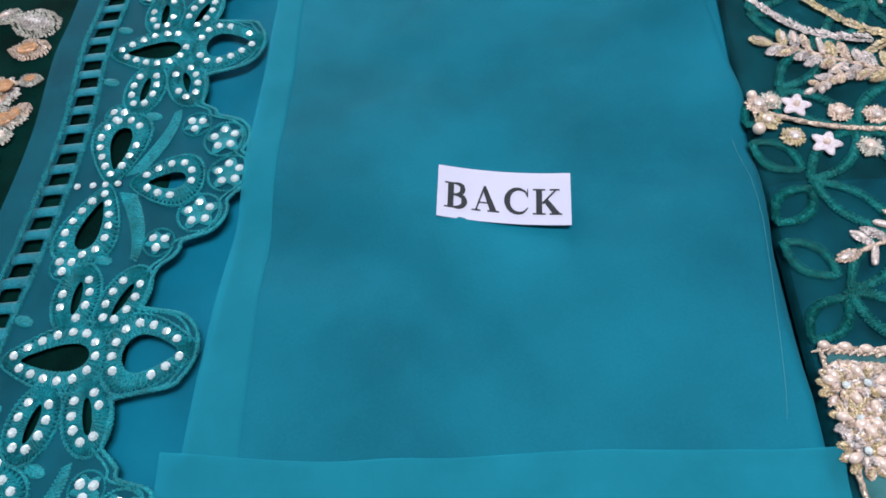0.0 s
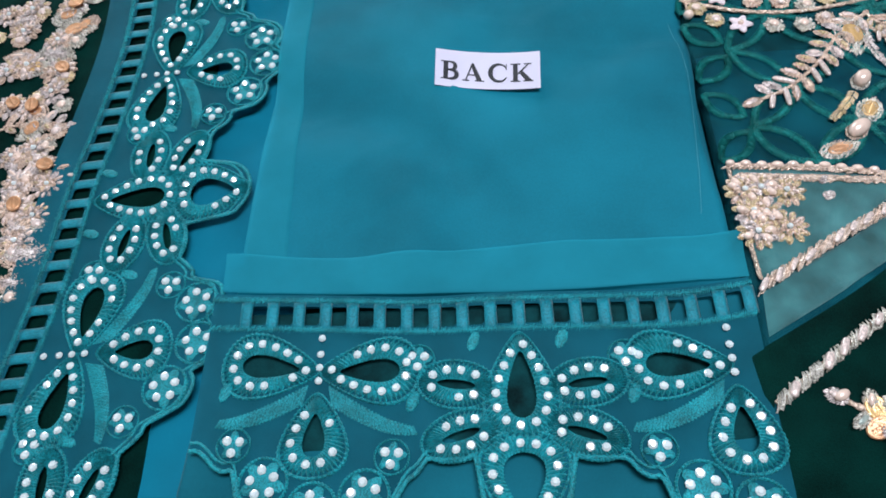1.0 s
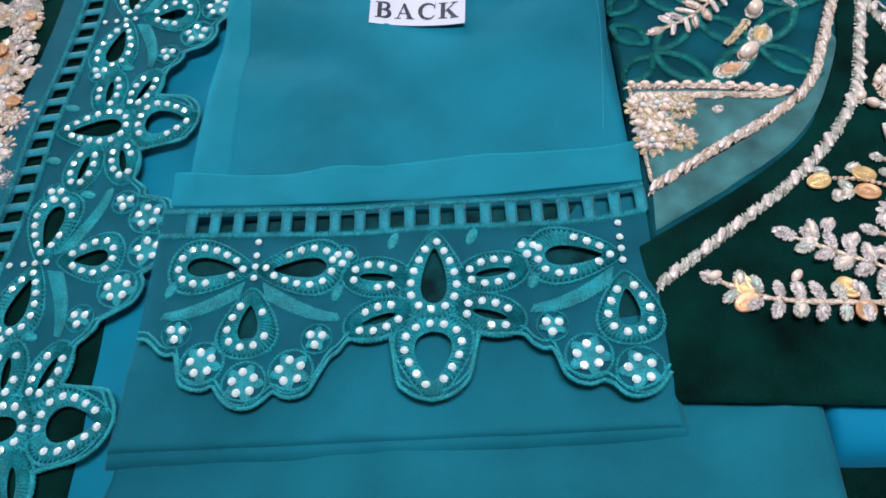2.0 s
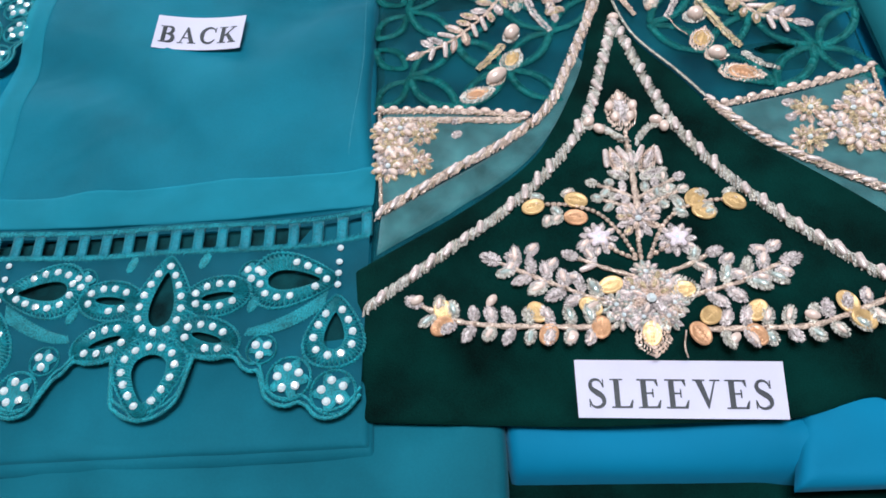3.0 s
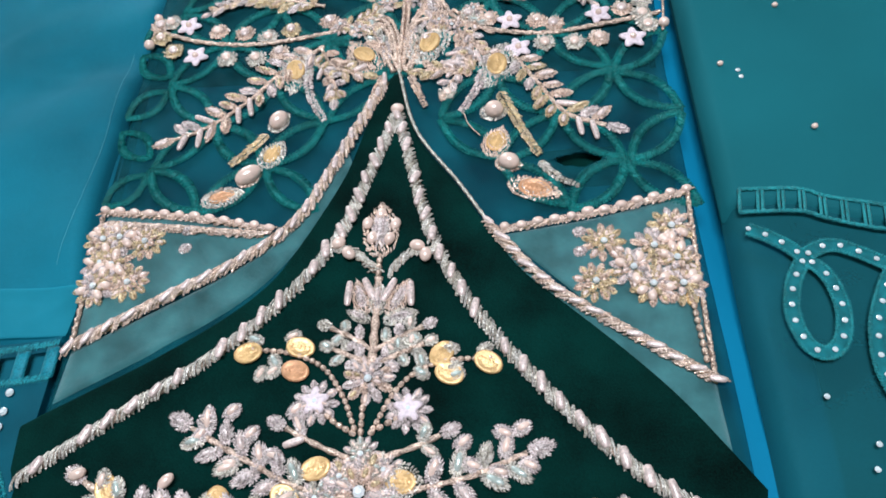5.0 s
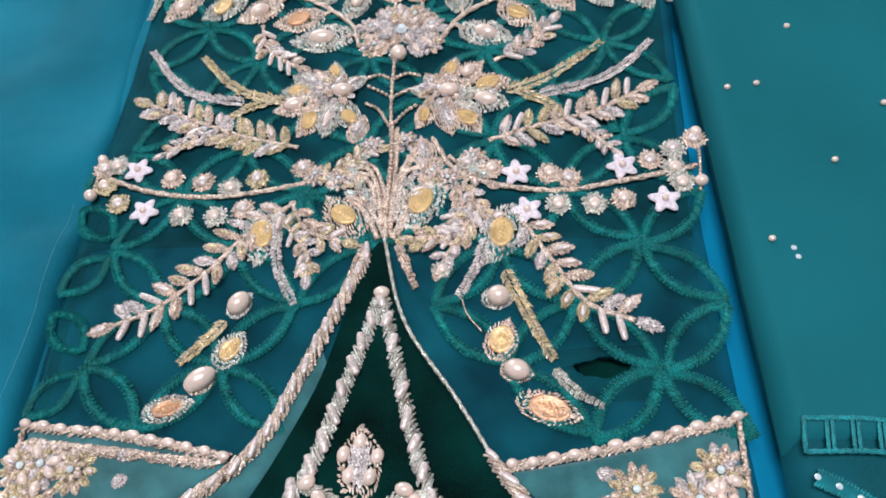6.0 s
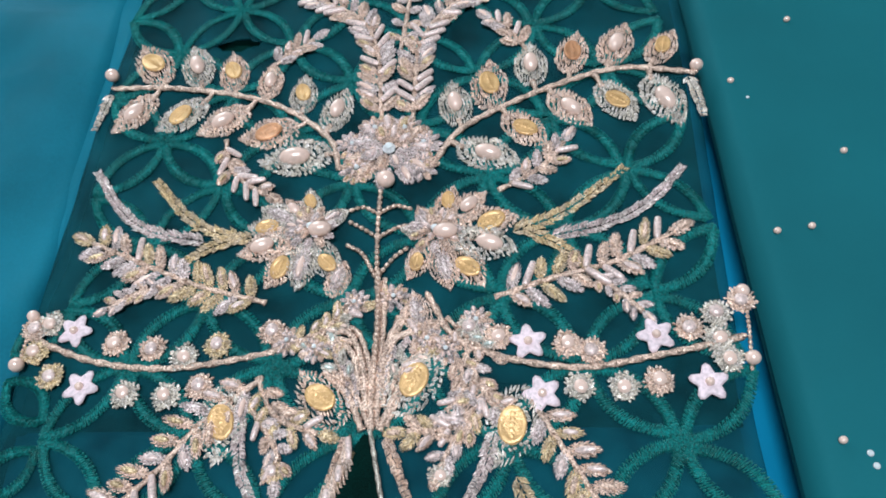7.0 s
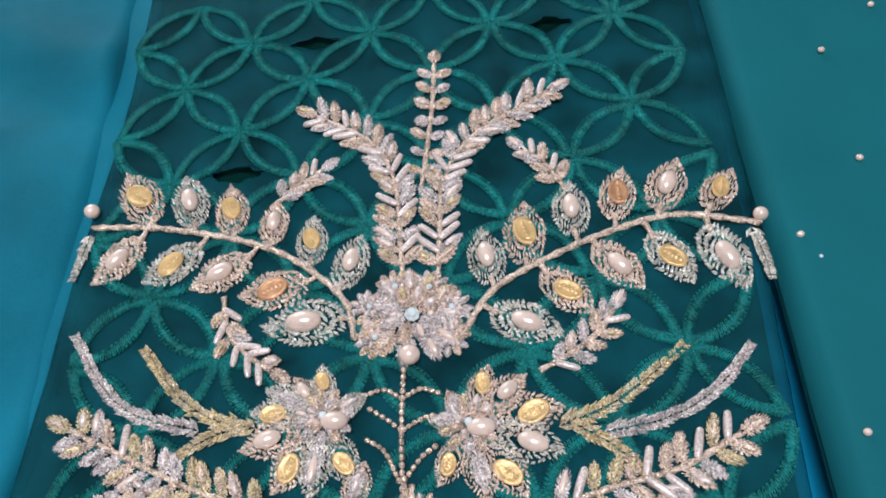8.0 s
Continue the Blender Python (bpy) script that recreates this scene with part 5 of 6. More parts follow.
for pts in ([(0.2457, 0.0234), (0.2406, 0.0361), (0.2321, 0.0477), (0.2188, 0.0540), (0.2040, 0.0562)], [(0.2527, 0.0229), (0.2604, 0.0366), (0.2695, 0.0446), (0.2811, 0.0481), (0.2964, 0.0483)]):
    seeds(pts, 0.0024, z=ZV)
for q in ((0.2097, 0.0496), (0.2079, 0.0590), (0.2164, 0.0592), (0.2158, 0.0491), (0.2113, 0.0541), (0.2852, 0.0523), (0.2872, 0.0432), (0.2914, 0.0503), (0.2732, 0.0414), (0.2698, 0.0521), (0.2862, 0.0471)):
    place("leaf", rng.choice(LEAVES["grey_zari"]), sleeve, q[0], q[1], ZV, rng.uniform(0, 6), (0.0075, 0.0055, 0.004))
for q, an, kind in (((0.2022, 0.0548), 0.2, "gold"), ((0.2230, 0.0561), -0.2, "gold"), ((0.2217, 0.0465), -0.3, "copper"), ((0.2782, 0.0508), 0.9, "gold"), ((0.2809, 0.0428), -0.4, "gold"), ((0.2957, 0.0466), -0.5, "gold"),
                    ((0.2325, 0.0091), 0.25, "gold"), ((0.2633, 0.0035), -0.1, "gold"), ((0.2222, -0.0006), -0.6, "gold"), ((0.2253, -0.0110), 1.4, "copper"), ((0.2464, -0.0160), 1.5, "gold"), ((0.2728, -0.0099), 0.7, "gold"), ((0.2667, -0.0179), -1.0, "copper"),
                    ((0.2923, -0.0096), 0.8, "gold"), ((0.2896, -0.0207), -1.2, "copper"), ((0.1982, -0.0009), -1.1, "gold"), ((0.2022, -0.0121), 1.2, "copper"), ((0.1558, 0.0042), -1.3, "gold"), ((0.1549, -0.0036), 0.4, "copper"),
                    ((0.3304, -0.0095), -1.2, "gold"), ((0.3346, -0.0181), -0.5, "gold")):
    sequin(q, 0.0115, 0.0086, an, kind, z=ZV + 0.0006, tilt=rng.uniform(-0.25, 0.25))
place("jewelled_leaf", RIMS[0], sleeve, *(0.2464, -0.0103), ZV - 0.0004, -1.55, (0.0165, 0.0155, 0.006))
place("jewelled_leaf", RIMS[1], sleeve, *(0.2573, 0.0039), ZV - 0.0004, 0.0, (0.0140, 0.0130, 0.006))
rosette((0.2503, 0.0418), 0.0100, z=ZV, mats=("silver_lilac_zari", "pale_zari"))
for q in ((0.2307, 0.0337), (0.2658, 0.0295)):
    rosette(q, 0.0088, z=ZV, mats=("silver_lilac_zari",))
    place("blossom", STAR, sleeve, q[0], q[1], ZV + 0.002, 0.3, (0.0115, 0.0115, 0.007))
for pts in ([(0.2482, 0.0219), (0.2485, 0.0303), (0.2492, 0.0366)], [(0.2452, 0.0215), (0.2389, 0.0254), (0.2356, 0.0284)], [(0.2522, 0.0216), (0.2564, 0.0240), (0.2614, 0.0265)]):
    seeds(pts, 0.0026, z=ZV)
rosette((0.2489, 0.0003), 0.0150, z=ZV, mats=("silver_lilac_zari", "pale_zari"))
for q in ((0.2489, 0.0136), (0.2400, -0.0017), (0.2584, -0.0029), (0.2416, 0.0060), (0.2574, 0.0076), (0.2441, -0.0084), (0.2547, -0.0090), (0.2357, -0.0066), (0.2332, -0.0013)):
    rosette(q, 0.0070, z=ZV, mats=("silver_lilac_zari", "grey_zari"))
sprig([(0.2440, -0.0007), (0.2258, 0.0031), (0.2106, 0.0108), (0.1962, 0.0187), (0.1840, 0.0260)], 0.0108, 0.0064, 0.0085, mats=("silver_lilac_zari", "grey_zari"), spread=0.95, z=ZV, tubes=0.0, skip=2)
sprig([(0.2548, -0.0014), (0.2716, 0.0014), (0.2884, 0.0050), (0.3043, 0.0110), (0.3080, 0.0121)], 0.0108, 0.0064, 0.0085, mats=("silver_lilac_zari", "grey_zari"), spread=0.95, z=ZV, tubes=0.0, skip=2)
sprig([(0.2440, 0.0126), (0.2328, 0.0175), (0.2200, 0.0245)], 0.0085, 0.0052, 0.0085, mats=("silver_lilac_zari", "grey_zari"), z=ZV, tubes=0.1, skip=2)
sprig([(0.2538, 0.0119), (0.2661, 0.0151), (0.2772, 0.0197)], 0.0085, 0.0052, 0.0085, mats=("silver_lilac_zari", "grey_zari"), z=ZV, tubes=0.1, skip=2)
for q in ((0.1889, 0.0291), (0.1885, 0.0192), (0.1993, 0.0283), (0.1993, 0.0116), (0.2076, 0.0193), (0.2154, 0.0146), (0.2237, 0.0279), (0.2992, 0.0209), (0.3062, 0.0190), (0.3077, 0.0094), (0.2968, 0.0062), (0.2875, 0.0095), (0.2854, 0.0137)):
    place("leaf", LEAVES["silver_lilac_zari"][1], sleeve, q[0] - 0.003, q[1], ZV + 0.0006, rng.uniform(-0.5, 0.9), (0.0080, 0.0062, 0.0046))
sprig([(0.2310, -0.0113), (0.2093, -0.0090), (0.1821, -0.0058), (0.1616, -0.0014), (0.1463, 0.0075)], 0.0095, 0.0060, 0.0086, mats=("grey_zari", "silver_lilac_zari"), spread=1.15, z=ZV, tubes=0.0, stem=0.0013)
sprig([(0.2674, -0.0160), (0.2892, -0.0173), (0.3117, -0.0186), (0.3279, -0.0152), (0.3466, -0.0095)], 0.0095, 0.0060, 0.0086, mats=("grey_zari", "silver_lilac_zari"), spread=1.15, z=ZV, tubes=0.0, stem=0.0013)
for q in ((0.1441, 0.0099), (0.2121, -0.0152), (0.2798, -0.0221), (0.3478, -0.0094), (0.1783, 0.0063), (0.3140, -0.0144)):
    pearl(q, 0.0042, z=ZV + 0.001, long=1.6, angle=rng.uniform(0, 3))
cord("thread", [(0.2612, -0.0156), (0.2592, -0.0228), (0.2595, -0.0281)], 0.0004, ZV, ZARI, sleeve)

# ---- lace: a ladder band, two alternating flower motifs and a scalloped edge ----
# In the lace's own measure u runs along the band and v across it, from the ladder (below 0) to the scallops (about 0.08).
RUNG, PERIOD = 0.0124, 0.174
EYELETS = {  # centre u, v, length, width, turn in degrees (0: tip along +u, 90: tip along -v), shape
    "a": [(-0.022, 0.0165, 0.040, 0.0235, -4, "drop"), (0.022, 0.0170, 0.040, 0.0235, 184, "drop"), (0.000, 0.0455, 0.032, 0.0225, 90, "drop")],
    "b": [(0.000, 0.0240, 0.043, 0.0250, 90, "drop"), (-0.0275, 0.0230, 0.030, 0.0175, -8, "oval"), (0.0275, 0.0235, 0.030, 0.0175, 8, "oval"),
          (-0.0255, 0.0445, 0.030, 0.0165, 16, "oval"), (0.0255, 0.0445, 0.030, 0.0165, -16, "oval"), (0.000, 0.0635, 0.037, 0.0290, -90, "drop")]}
ROSETTES = {"a": [(-0.0195, 0.0655), (0.0015, 0.0745), (0.0225, 0.0685), (-0.034, 0.0510), (0.0330, 0.0530)], "b": [(-0.044, 0.012), (0.044, 0.012)]}
BAND = 0.0068
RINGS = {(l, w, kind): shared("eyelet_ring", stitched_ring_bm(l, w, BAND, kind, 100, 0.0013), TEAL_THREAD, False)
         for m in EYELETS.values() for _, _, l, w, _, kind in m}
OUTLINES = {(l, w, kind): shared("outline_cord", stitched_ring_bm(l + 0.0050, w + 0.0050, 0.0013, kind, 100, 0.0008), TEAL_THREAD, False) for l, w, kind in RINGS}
ROUND = shared("outline_cord", stitched_ring_bm(0.0215, 0.0215, 0.0013, "oval", 80, 0.0008), TEAL_THREAD, False)
DISC = shared("stone_flower", star_bm(5), TEAL_THREAD)
SPOT = shared("thread_spot", blob_bm(8, 4), TEAL_THREAD)


LOBES = ((-0.0195, 0.0655, 0.0130), (0.0015, 0.0735, 0.0130), (0.0225, 0.0680, 0.0130), (-0.0345, 0.0500, 0.0125), (0.0335, 0.0520, 0.0125))


def scallop(u, phase):
    """The depth of the edge at u: a broad lobe under one motif, a narrow one under the other."""
    k = ((u - phase) / PERIOD) % 1.0
    d = (k - 1 if k > 0.5 else k) * PERIOD
    e = d - math.copysign(PERIOD / 2, d)
    best = [0.0545]
    for q, cu, cv, r in [(d, *c) for c in LOBES] + [(e, 0.0, 0.0655, 0.0180)]:
        if abs(q - cu) < r:
            best.append(cv + math.sqrt(r * r - (q - cu) ** 2))
    return sum(b ** 40 for b in best) ** (1 / 40) - 0.0006


def inside_loop(p, lp):
    odd = False
    for (ax, ay), (bx, by) in zip(lp, lp[1:] + lp[:1]):
        if (ay > p[1]) != (by > p[1]) and p[0] < (bx - ax) * (p[1] - ay) / (by - ay) + ax:
            odd = not odd
    return odd


def net_bm(loops, to, z):
    """The net inside the first loop and outside all the others, triangulated and laid on the cloth."""
    co, edges = [], []
    for lp in loops:
        k = len(co)
        co += [Vector(q) for q in lp]
        edges += [(k + i, k + (i + 1) % len(lp)) for i in range(len(lp))]
    verts, _, faces, *_ = geometry.delaunay_2d_cdt(co, edges, [], 0, 1e-6)
    boxes = [(min(q[0] for q in lp), max(q[0] for q in lp), min(q[1] for q in lp), max(q[1] for q in lp)) for lp in loops]
    bm = bmesh.new()
    made = [bm.verts.new((*to(*v), z + wrinkle(*to(*v), 0.0006, 13.0))) for v in verts]
    for f in faces:
        c = sum((verts[i] for i in f), Vector((0, 0))) / len(f)
        if inside_loop(c, loops[0]) and not any(x0 < c.x < x1 and y0 < c.y < y1 and inside_loop(c, lp) for lp, (x0, x1, y0, y1) in zip(loops[1:], boxes[1:])):
            bm.faces.new([made[i] for i in f])
    bmesh.ops.delete(bm, geom=[v for v in bm.verts if not v.link_faces], context="VERTS")
    for f in bm.faces:
        f.normal_update()
        if f.normal.z < 0:
            f.normal_flip()
    return bm


def lace(owner, u0, u1, to, z, phase, margin, stone_from, stone_to):
    """A length of lace on the owner; to(u, v) gives the place on the cloth. The net is really open at the eyelets and rungs."""
    loops = []
    n = int((u1 - u0) / 0.002)
    us = [u0 + (u1 - u0) * i / n for i in range(n + 1)]
    loops.append([(u, -0.0185 - margin) for u in us[::3]] + [(u, scallop(u, phase)) for u in reversed(us)])
    marks = []
    first = math.floor((u0 - phase) / PERIOD) - 1
    for k in range(first, first + int((u1 - u0) / PERIOD) + 4):
        for kind, off in (("a", 0.0), ("b", 0.5)):
            c = phase + (k + off) * PERIOD
            if u0 - 0.03 < c < u1 + 0.03:
                marks.append((kind, c))
    inside = lambda u: u0 + 0.003 < u < u1 - 0.003
    rings = []
    for kind, c in marks:
        for eu, ev, l, w, deg, shape in EYELETS[kind]:
            a = radians(deg)
            hole = [(c + eu + x * math.cos(a) + y * math.sin(a), ev - x * math.sin(a) + y * math.cos(a)) for x, y in ring_outline(l - 2 * BAND, max(w - 2 * BAND, w * 0.25), 20, shape)]
            if all(inside(u) for u, v in hole):
                loops.append(hole)
            if inside(c + eu):
                rings.append((c + eu, ev, l, w, a, shape))
    i = math.ceil((u0 + 0.004) / RUNG)
    while i * RUNG < u1 - 0.008:
        a, b = i * RUNG + 0.0022, i * RUNG + RUNG - 0.0022
        loops.append([(a + 0.0012, -0.0128), (b - 0.0012, -0.0128), (b, -0.0114), (b, -0.0050), (b - 0.0014, -0.0036), (a + 0.0014, -0.0036), (a, -0.0050), (a, -0.0114)])
        i += 1
    bm = net_bm(loops, to, z)
    net = part("lace_net", bm, LACE_NET, owner, "dark teal lace net with cut-out eyelets", smooth=False)
    turn = lambda u, v, a: math.atan2(to(u + 0.0005 * math.cos(a), v - 0.0005 * math.sin(a))[1] - to(u, v)[1], to(u + 0.0005 * math.cos(a), v - 0.0005 * math.sin(a))[0] - to(u, v)[0])
    for u, v, l, w, a, shape in rings:
        x, y = to(u, v)
        t = turn(u, v, a)
        ob = place("eyelet_ring", RINGS[(l, w, shape)], owner, x, y, z + 0.0004, t)
        place("outline_cord", OUTLINES[(l, w, shape)], owner, x, y, z + 0.0002, t)
        mid = ring_outline(l - BAND, w - BAND * 0.8, 240, shape)
        gap, last = 0.0, mid[0]
        for q in mid:
            gap += math.dist(q, last)
            last = q
            if gap > 0.0062:
                gap = 0.0
                if rng.random() < 0.93 and stone_from < u < stone_to:
                    place("rhinestone", GEMS, owner, x + q[0] * math.cos(t) - q[1] * math.sin(t), y + q[0] * math.sin(t) + q[1] * math.cos(t), z + 0.0016,
                          rng.uniform(0, 6), (0.0039, 0.0039, 0.0028), tilt=rng.uniform(-0.2, 0.2), roll=rng.uniform(-0.2, 0.2))
    for kind, c in marks:
        for ru, rv in ROSETTES[kind]:
            if not inside(c + ru):
                continue
            x, y = to(c + ru, rv)
            big = kind == "a" and rv > 0.06
            place("stone_flower", DISC, owner, x, y, z + 0.0003, rng.uniform(0, 6), (0.0195 if big else 0.013, 0.0195 if big else 0.013, 0.004))
            place("outline_cord", ROUND, owner, x, y, z + 0.0001, 0, (1, 1, 1) if big else (0.7, 0.7, 1))
            for k in range(5 if big else 3):
                a = 2 * math.pi * k / (5 if big else 3) + 0.4
                r = 0.0052 if big else 0.0032
                place("rhinestone", GEMS, owner, x + r * math.cos(a), y + r * math.sin(a), z + 0.0012, a, (0.0040, 0.0040, 0.0028), tilt=rng.uniform(-0.2, 0.2))
        if kind == "a" and inside(c):
            for v in (0.003, 0.0105, 0.0165, 0.0225):
                place("rhinestone", GEMS, owner, *to(c, v), z + 0.001, 0, (0.0034, 0.0034, 0.0026))
            for side in (1, -1):
                if inside(c + side * 0.042):
                    bm = bmesh.new()
                    for k in range(26):
                        t = k / 25
                        u, v = c + side * (0.005 + 0.036 * t), 0.0285 + 0.0135 * math.sin(t * 1.5)
                        p, q = Vector((*to(u, v - 0.0042 * (1 - 0.6 * t * t)), z + 0.0003)), Vector((*to(u + side * 0.002, v + 0.005 * (1 - 0.6 * t * t)), z + 0.0003))
                        d = (q - p).normalized().cross(Vector((0, 0, 1))) * 0.0006
                        w = [bm.verts.new(p - d), bm.verts.new(p + d), bm.verts.new(q + d), bm.verts.new(q - d)]
                        m = [bm.verts.new(p.lerp(q, 0.3) + Vector((0, 0, 0.0011))), bm.verts.new(p.lerp(q, 0.7) + Vector((0, 0, 0.0011)))]
                        for f in ((w[0], w[1], m[0]), (w[1], w[2], m[1], m[0]), (w[2], w[3], m[1]), (w[3], w[0], m[0], m[1])):
                            bm.faces.new(f)
                    bmesh.ops.recalc_face_normals(bm, faces=bm.faces)
                    tagged(part("stitched_wing", bm, TEAL_THREAD, owner), kind="stuff")
    for v in (-0.0152, -0.0014):
        stitches("ladder_edge", [to(u0 + (u1 - u0) * k / 24, v) for k in range(25)], 0.0042, TEAL_THREAD, owner, z + (0.0012 if v < -0.01 else 0.0004), 0.00095)
    i = math.ceil((u0 + 0.004) / RUNG)
    while i * RUNG < u1:
        cord("rung", [to(i * RUNG, -0.0145), to(i * RUNG + 0.0004, -0.0015)], 0.0025, z + 0.0001, RUNG_THREAD, owner, twist=0, step=0.004, flat=0.28)
        i += 1
    cord("scallop_cord", [to(u, scallop(u, phase)) for u in us[::2]], 0.0010, z + 0.0004, TEAL_THREAD, owner, twist=2600, lobes=1, step=0.0009)
    cord("scallop_cord", [to(u, scallop(u, phase) - 0.0034) for u in us[::2]], 0.0007, z + 0.0003, TEAL_THREAD, owner, twist=2600, lobes=1, step=0.0012)
    for kind, c in marks:
        for q in ((-0.020, 0.004), (0.018, 0.004)) if kind == "b" else ((-0.041, 0.028), (0.041, 0.030)):
            if inside(c + q[0]):
                place("thread_spot", SPOT, owner, *to(c + q[0], q[1]), z, turn(c + q[0], q[1], 1.2), (0.010, 0.0055, 0.0022))


# The hem of the back panel.
HEM = curve([(-0.135, 0.0700), (-0.0675, 0.0635), (-0.0229, 0.0590), (0.0192, 0.0575), (0.0653, 0.0545), (0.0967, 0.0535), (0.1280, 0.0570)], 60)
hem_x, hem_y = [p[0] for p in HEM], [p[1] for p in HEM]


def hem_to(u, v):
    x = -0.0668 + u
    return (x - 0.05 * v * (1 if x > 0 else 0.8), float(np.interp(x, hem_x, hem_y)) - (v + 0.008) * (1.0 + 0.02))


# Dark sheet added under the hem; its colour stands for shade in the holes.
part("shade_backing", cloth_mesh([(-0.117, 0.004), (-0.113, 0.07)], [(0.112, -0.004), (0.117, 0.06)], -0.0020, 30, 40, 0.0015, 0.003, 0.0008, 21.0), HOLE_SHADE, back, "dark teal sheet added as shade behind the eyelets")
lace(back, -0.053, 0.188, hem_to, 0.0018, 0.0, 0.0, -1, 1)

# The lace edge beside the panel.
SIDE = curve([(-0.232, -0.15), (-0.221, -0.02), (-0.2127, 0.0481), (-0.2058, 0.0978), (-0.2030, 0.1500), (-0.1955, 0.2060), (-0.1915, 0.2660), (-0.1940, 0.3221), (-0.1912, 0.3577), (-0.188, 0.47)], 80)
side_y, side_x = [p[1] for p in SIDE], [p[0] for p in SIDE]


def side_to(u, v):
    y = 0.0560 + u
    return (float(np.interp(y, side_y, side_x)) + (v + 0.008) * 1.02, y)


edge = thing("lace_border", "teal cut-work lace border with rhinestones and scalloped edge", "lace")
lace(edge, -0.16, 0.36, side_to, -0.0030, 0.0, 0.013, -0.10, 0.36)

# ---- embroidered velvet panel beside the lace ----
front = thing("velvet_panel", "dark green velvet panel with pale beaded flowers", "dress panel")
# Velvet carried on under the lace, its dark colour standing for eyelet shade.
part("velvet", cloth_mesh([(-0.46, -0.22), (-0.46, 0.55)], [(-0.150, -0.22), (-0.136, 0.55)], -0.0065, 60, 60, 0.004, 0.006, 0.0010, 17.0), VELVET, front)
ZF = -0.0045
for a, b, c in (((-0.2811, 0.2867), (-0.2587, 0.2935), "silver"), ((-0.2491, 0.2770), (-0.2222, 0.2789), "copper"), ((-0.2535, 0.2876), (-0.2316, 0.2970), "copper"), ((-0.2560, 0.2610), (-0.2301, 0.2540), "silver"), ((-0.2572, 0.2588), (-0.2772, 0.2593), "silver"), ((-0.2670, 0.2485), (-0.2440, 0.2485), "gold"), ((-0.2355, 0.2068), (-0.2518, 0.1923), "copper"),
                ((-0.2384, 0.2051), (-0.2529, 0.2219), "copper"), ((-0.2113, 0.1145), (-0.2432, 0.1159), "silver"), ((-0.2225, 0.1292), (-0.2445, 0.1314), "silver"), ((-0.2253, 0.1526), (-0.2237, 0.1655), "gold"), ((-0.2252, 0.1400), (-0.2422, 0.1453), "silver"), ((-0.2199, 0.0959), (-0.2388, 0.1008), "silver"), ((-0.2341, 0.3050), (-0.2210, 0.3063), "copper"),
                ((-0.2225, 0.3438), (-0.2543, 0.3571), "silver"), ((-0.2233, 0.3287), (-0.2477, 0.3296), "copper"), ((-0.2230, 0.2880), (-0.2356, 0.2743), "copper"), ((-0.2487, 0.3610), (-0.2633, 0.3538), "silver")):
    jewel(a, b, c, 0.66, parent=front, z=ZF)
for q in ((-0.2327, 0.2378), (-0.2464, 0.2232), (-0.2291, 0.2154), (-0.2320, 0.1859), (-0.2345, 0.1764), (-0.2468, 0.1798), (-0.2375, 0.1633), (-0.2410, 0.1525), (-0.2391, 0.1396), (-0.2234, 0.1327), (-0.2328, 0.1166), (-0.2271, 0.0903), (-0.2590, 0.2451), (-0.2277, 0.1955)):
    blossom(q, 0.0125, parent=front, z=ZF)
sprig([(-0.2331, 0.1234), (-0.2368, 0.1484), (-0.2462, 0.1777)], 0.009, 0.005, 0.007, mats=("silver_lilac_zari", "pale_zari"), parent=front, z=ZF)
sprig([(-0.2675, 0.2004), (-0.2483, 0.2043), (-0.2239, 0.2004)], 0.009, 0.005, 0.008, mats=("silver_lilac_zari", "pale_zari"), parent=front, z=ZF)
sprig([(-0.2486, 0.1570), (-0.2330, 0.1704), (-0.2156, 0.1646)], 0.008, 0.0045, 0.008, mats=("silver_lilac_zari", "pale_zari"), parent=front, z=ZF)
for q in ((-0.2613, 0.2965), (-0.2323, 0.2672), (-0.2404, 0.2708), (-0.2699, 0.2727), (-0.2859, 0.2774), (-0.2939, 0.2988), (-0.2730, 0.2982)):
    blossom(q, 0.0120, parent=front, z=ZF)

for k, q in enumerate(((-0.2680, 0.3000), (-0.2420, 0.2990), (-0.2440, 0.2690), (-0.2690, 0.2800), (-0.2380, 0.2430), (-0.2590, 0.2500), (-0.2380, 0.2260), (-0.2500, 0.2150), (-0.2830, 0.2970), (-0.2710, 0.2470), (-0.2620, 0.2180), (-0.2380, 0.1840), (-0.2500, 0.1800), (-0.2310, 0.1700), (-0.2430, 0.1600), (-0.2240, 0.1580), (-0.2420, 0.1450), (-0.2270, 0.1380), (-0.2330, 0.1230))):
    rosette(q, rng.uniform(0.0085, 0.0110), parent=front, z=ZF + 0.0004, mats=("silver_lilac_zari", "pale_zari"))
    if k % 3 == 1:
        sequin((q[0] + 0.004, q[1]), 0.010, 0.008, rng.uniform(0, 3), "copper", parent=front, z=ZF + 0.004)

# ---- veil: ladder band, stitched loops, scattered pearls and stones ----
ZW = 0.0022
RAILS = ([(0.4020, 0.1180), (0.4250, 0.1165), (0.4350, 0.1120), (0.4500, 0.1080), (0.4660, 0.1050), (0.56, 0.094), (0.70, 0.081)], [(0.4000, 0.1068), (0.4230, 0.1058), (0.4330, 0.1016), (0.4470, 0.0968), (0.4630, 0.0940), (0.56, 0.083), (0.70, 0.070)])
for pts in RAILS:
    stitches("ladder_edge", pts, 0.0024, VEIL_THREAD, veil, ZW, 0.0012, 0.9, 0.0006)
    cord("ladder_cord", pts, 0.0009, ZW - 0.0004, VEIL_THREAD, veil, twist=2000, lobes=1)
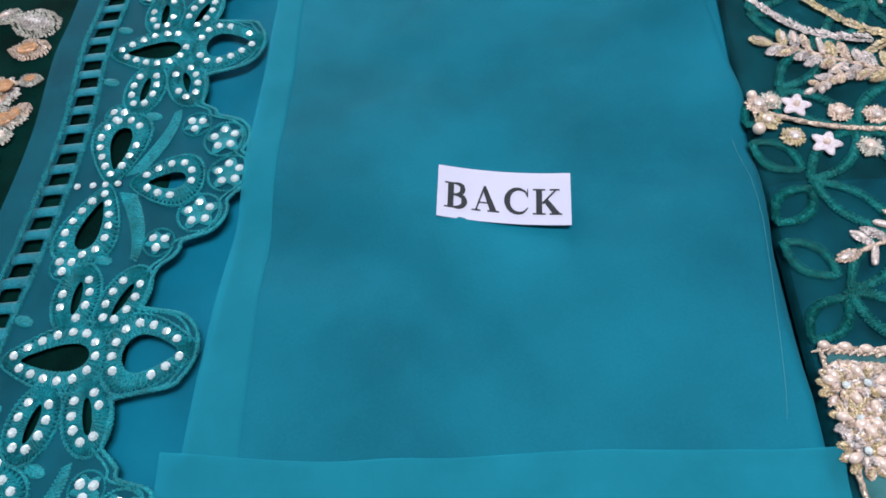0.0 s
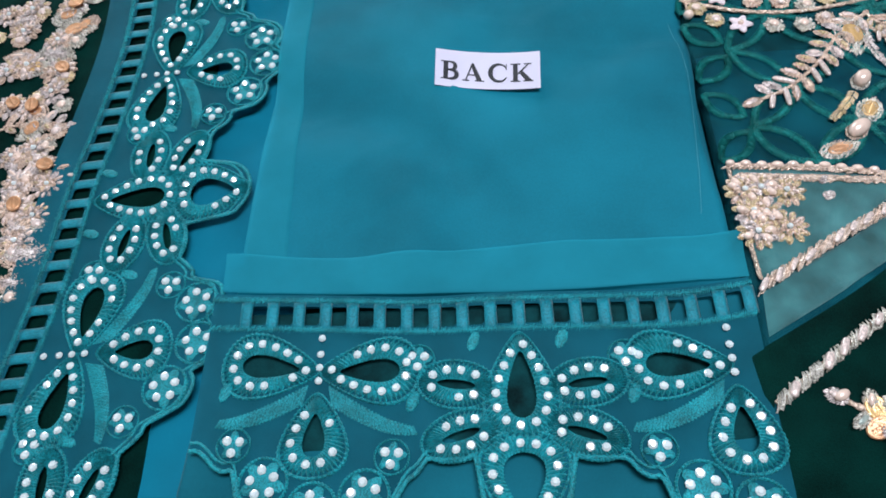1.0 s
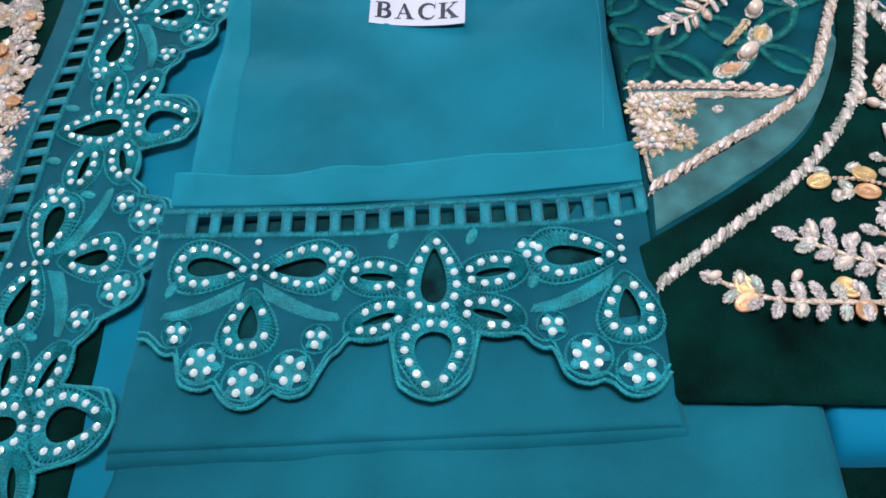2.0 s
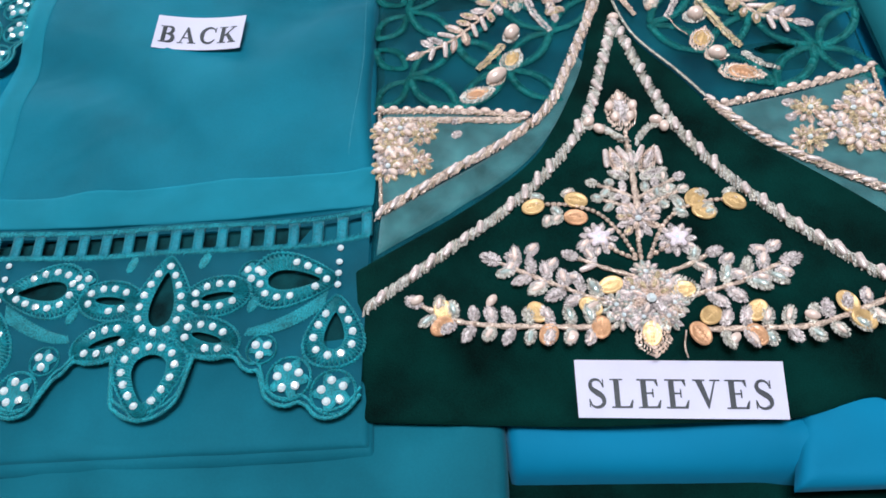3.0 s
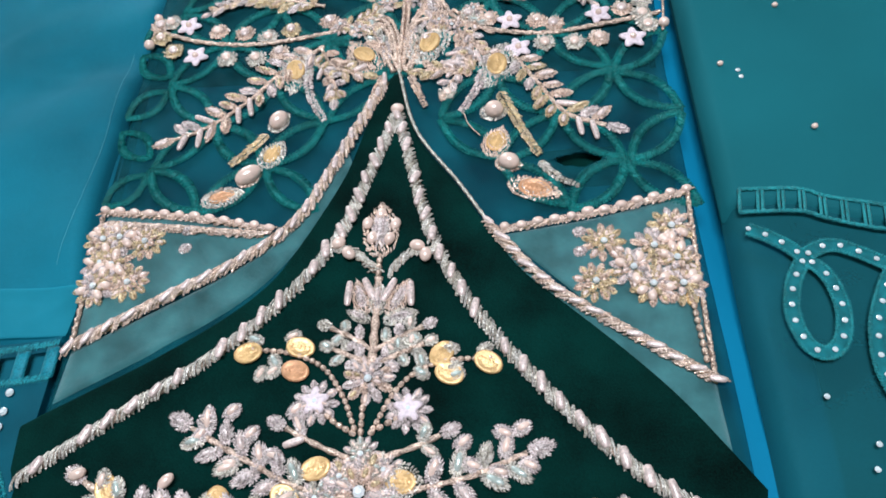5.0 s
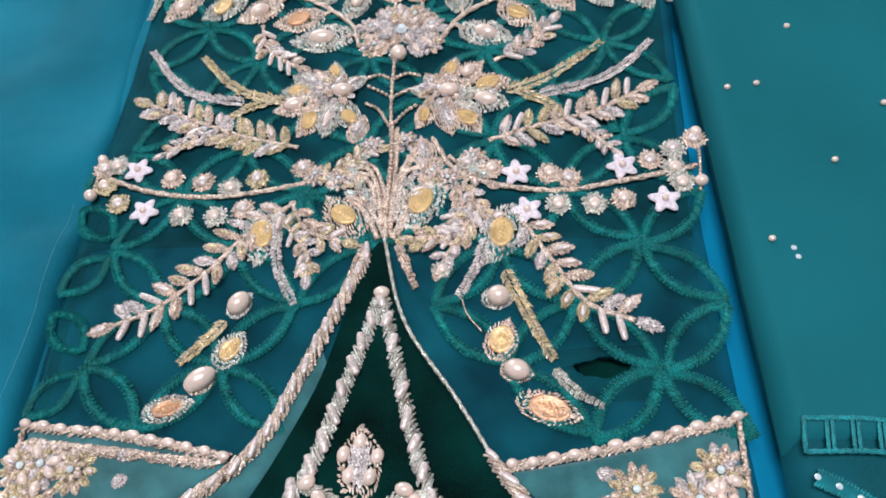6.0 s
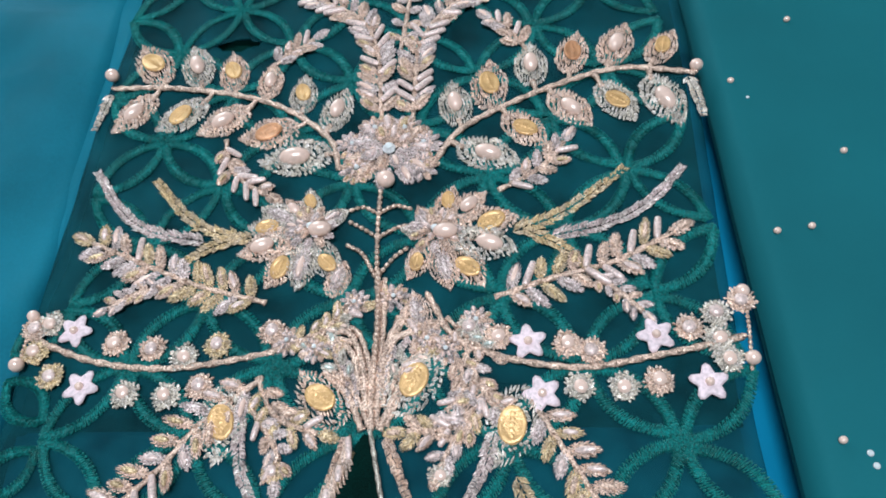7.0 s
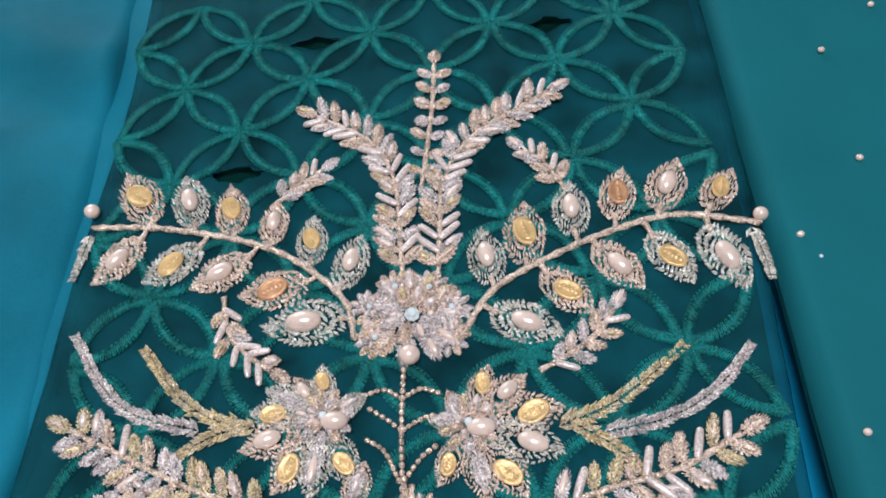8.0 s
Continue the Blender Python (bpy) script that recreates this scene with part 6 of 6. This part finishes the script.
cord("ladder_end", [RAILS[0][0], RAILS[1][0]], 0.0008, ZW - 0.0002, VEIL_THREAD, veil, step=0.002)
for p, q in list(zip(curve(RAILS[0], 37), curve(RAILS[1], 37)))[1:24]:
    for k in (-0.0009, 0.0009):
        cord("rung", [(p[0] + k, p[1]), (q[0] + k, q[1])], 0.0006, ZW - 0.0003, VEIL_THREAD, veil, twist=0, step=0.003, flat=0.5)


def stitched_band(points, width, parent, z, stone=0.0062):
    bm = bmesh.new()
    rows = []
    for i, n, x, y, a in along(points, 0.0012):
        k = 1.3 if i % 2 else 0.6
        d = Vector((-math.sin(a), math.cos(a), 0)) * width / 2
        p = Vector((x, y, z))
        rows.append([bm.verts.new(p - d * (1.12 if i % 2 else 0.95)), bm.verts.new(p - d * 0.55 + Vector((0, 0, 0.0004 * k))), bm.verts.new(p + d * 0.55 + Vector((0, 0, 0.0004 * k))), bm.verts.new(p + d * (1.12 if i % 2 else 0.95))])
    for a, b in zip(rows, rows[1:]):
        for k in range(3):
            bm.faces.new((a[k], b[k], b[k + 1], a[k + 1]))
    bmesh.ops.recalc_face_normals(bm, faces=bm.faces)
    if sum(f.normal.z for f in bm.faces) < 0:
        bmesh.ops.reverse_faces(bm, faces=bm.faces)
    part("stitched_band", bm, VEIL_BAND, parent)
    pts = [(x, y, a) for i, n, x, y, a in along(points, 0.003)]
    for k in (-0.44, 0.44):
        stitches("band_edge", [(x - math.sin(a) * width * k, y + math.cos(a) * width * k) for x, y, a in pts], 0.0021, VEIL_THREAD, parent, z + 0.0006, 0.0010, 0.2, 0.0006)
    for i, n, x, y, a in along(points, stone):
        place("rhinestone", GEMS, parent, x, y, z + 0.0009, rng.uniform(0, 6), (0.0022, 0.0022, 0.0015), tilt=rng.uniform(-0.15, 0.15))


stitched_band([(0.4015, 0.0985), (0.4070, 0.0955), (0.4140, 0.0905), (0.4195, 0.0845), (0.4255, 0.0775), (0.4280, 0.0690), (0.4280, 0.0590), (0.4245, 0.0490), (0.4185, 0.0447), (0.4125, 0.0485), (0.4100, 0.0605), (0.4130, 0.0730), (0.4185, 0.0825)], 0.0056, veil, ZW - 0.0006, 0.0068)
stitched_band([(0.4215, 0.0858), (0.4270, 0.0885), (0.4330, 0.0888), (0.4410, 0.0850), (0.4500, 0.0795), (0.4600, 0.0785), (0.4720, 0.0800)], 0.0056, veil, ZW - 0.0005, 0.0068)
stitched_band([(0.4505, 0.0765), (0.4450, 0.0680), (0.4385, 0.0540), (0.4360, 0.0380), (0.4395, 0.0250), (0.4480, 0.0215), (0.4570, 0.0280), (0.4610, 0.0430), (0.4595, 0.0600), (0.4530, 0.0755)], 0.0062, veil, ZW - 0.0004, 0.0075)
stitched_band([(0.3942, -0.0135), (0.4020, -0.0212), (0.4019, -0.0340), (0.3958, -0.0534)], 0.0066, veil, ZW - 0.0006, 0.0115)
stitched_band([(0.3972, -0.0518), (0.4195, -0.0535), (0.50, -0.065)], 0.0066, veil, ZW - 0.0006, 0.0115)
for q in ((0.4358, 0.4224), (0.4346, 0.3671), (0.4045, 0.3357), (0.4629, 0.4458), (0.4059, 0.2636), (0.4384, 0.2966), (0.4075, 0.1873), (0.4395, 0.2218), (0.4662, 0.2489), (0.4395, 0.1477), (0.4183, 0.2646)):
    place("pearl", PEARLS, veil, q[0], q[1], ZW, 0.3, (0.0029, 0.0026, 0.0026))
for q in ((0.4093, 0.3264), (0.4146, 0.1830), (0.4153, 0.1791), (0.4142, 0.0286), (0.4240, 0.0028), (0.4269, 0.0112), (0.4296, 0.0020), (0.4353, 0.0057), (0.4308, -0.0082), (0.4286, -0.0161)):
    place("rhinestone", GEMS, veil, q[0], q[1], ZW - 0.0006, 0.3, (0.0022, 0.0022, 0.0015))
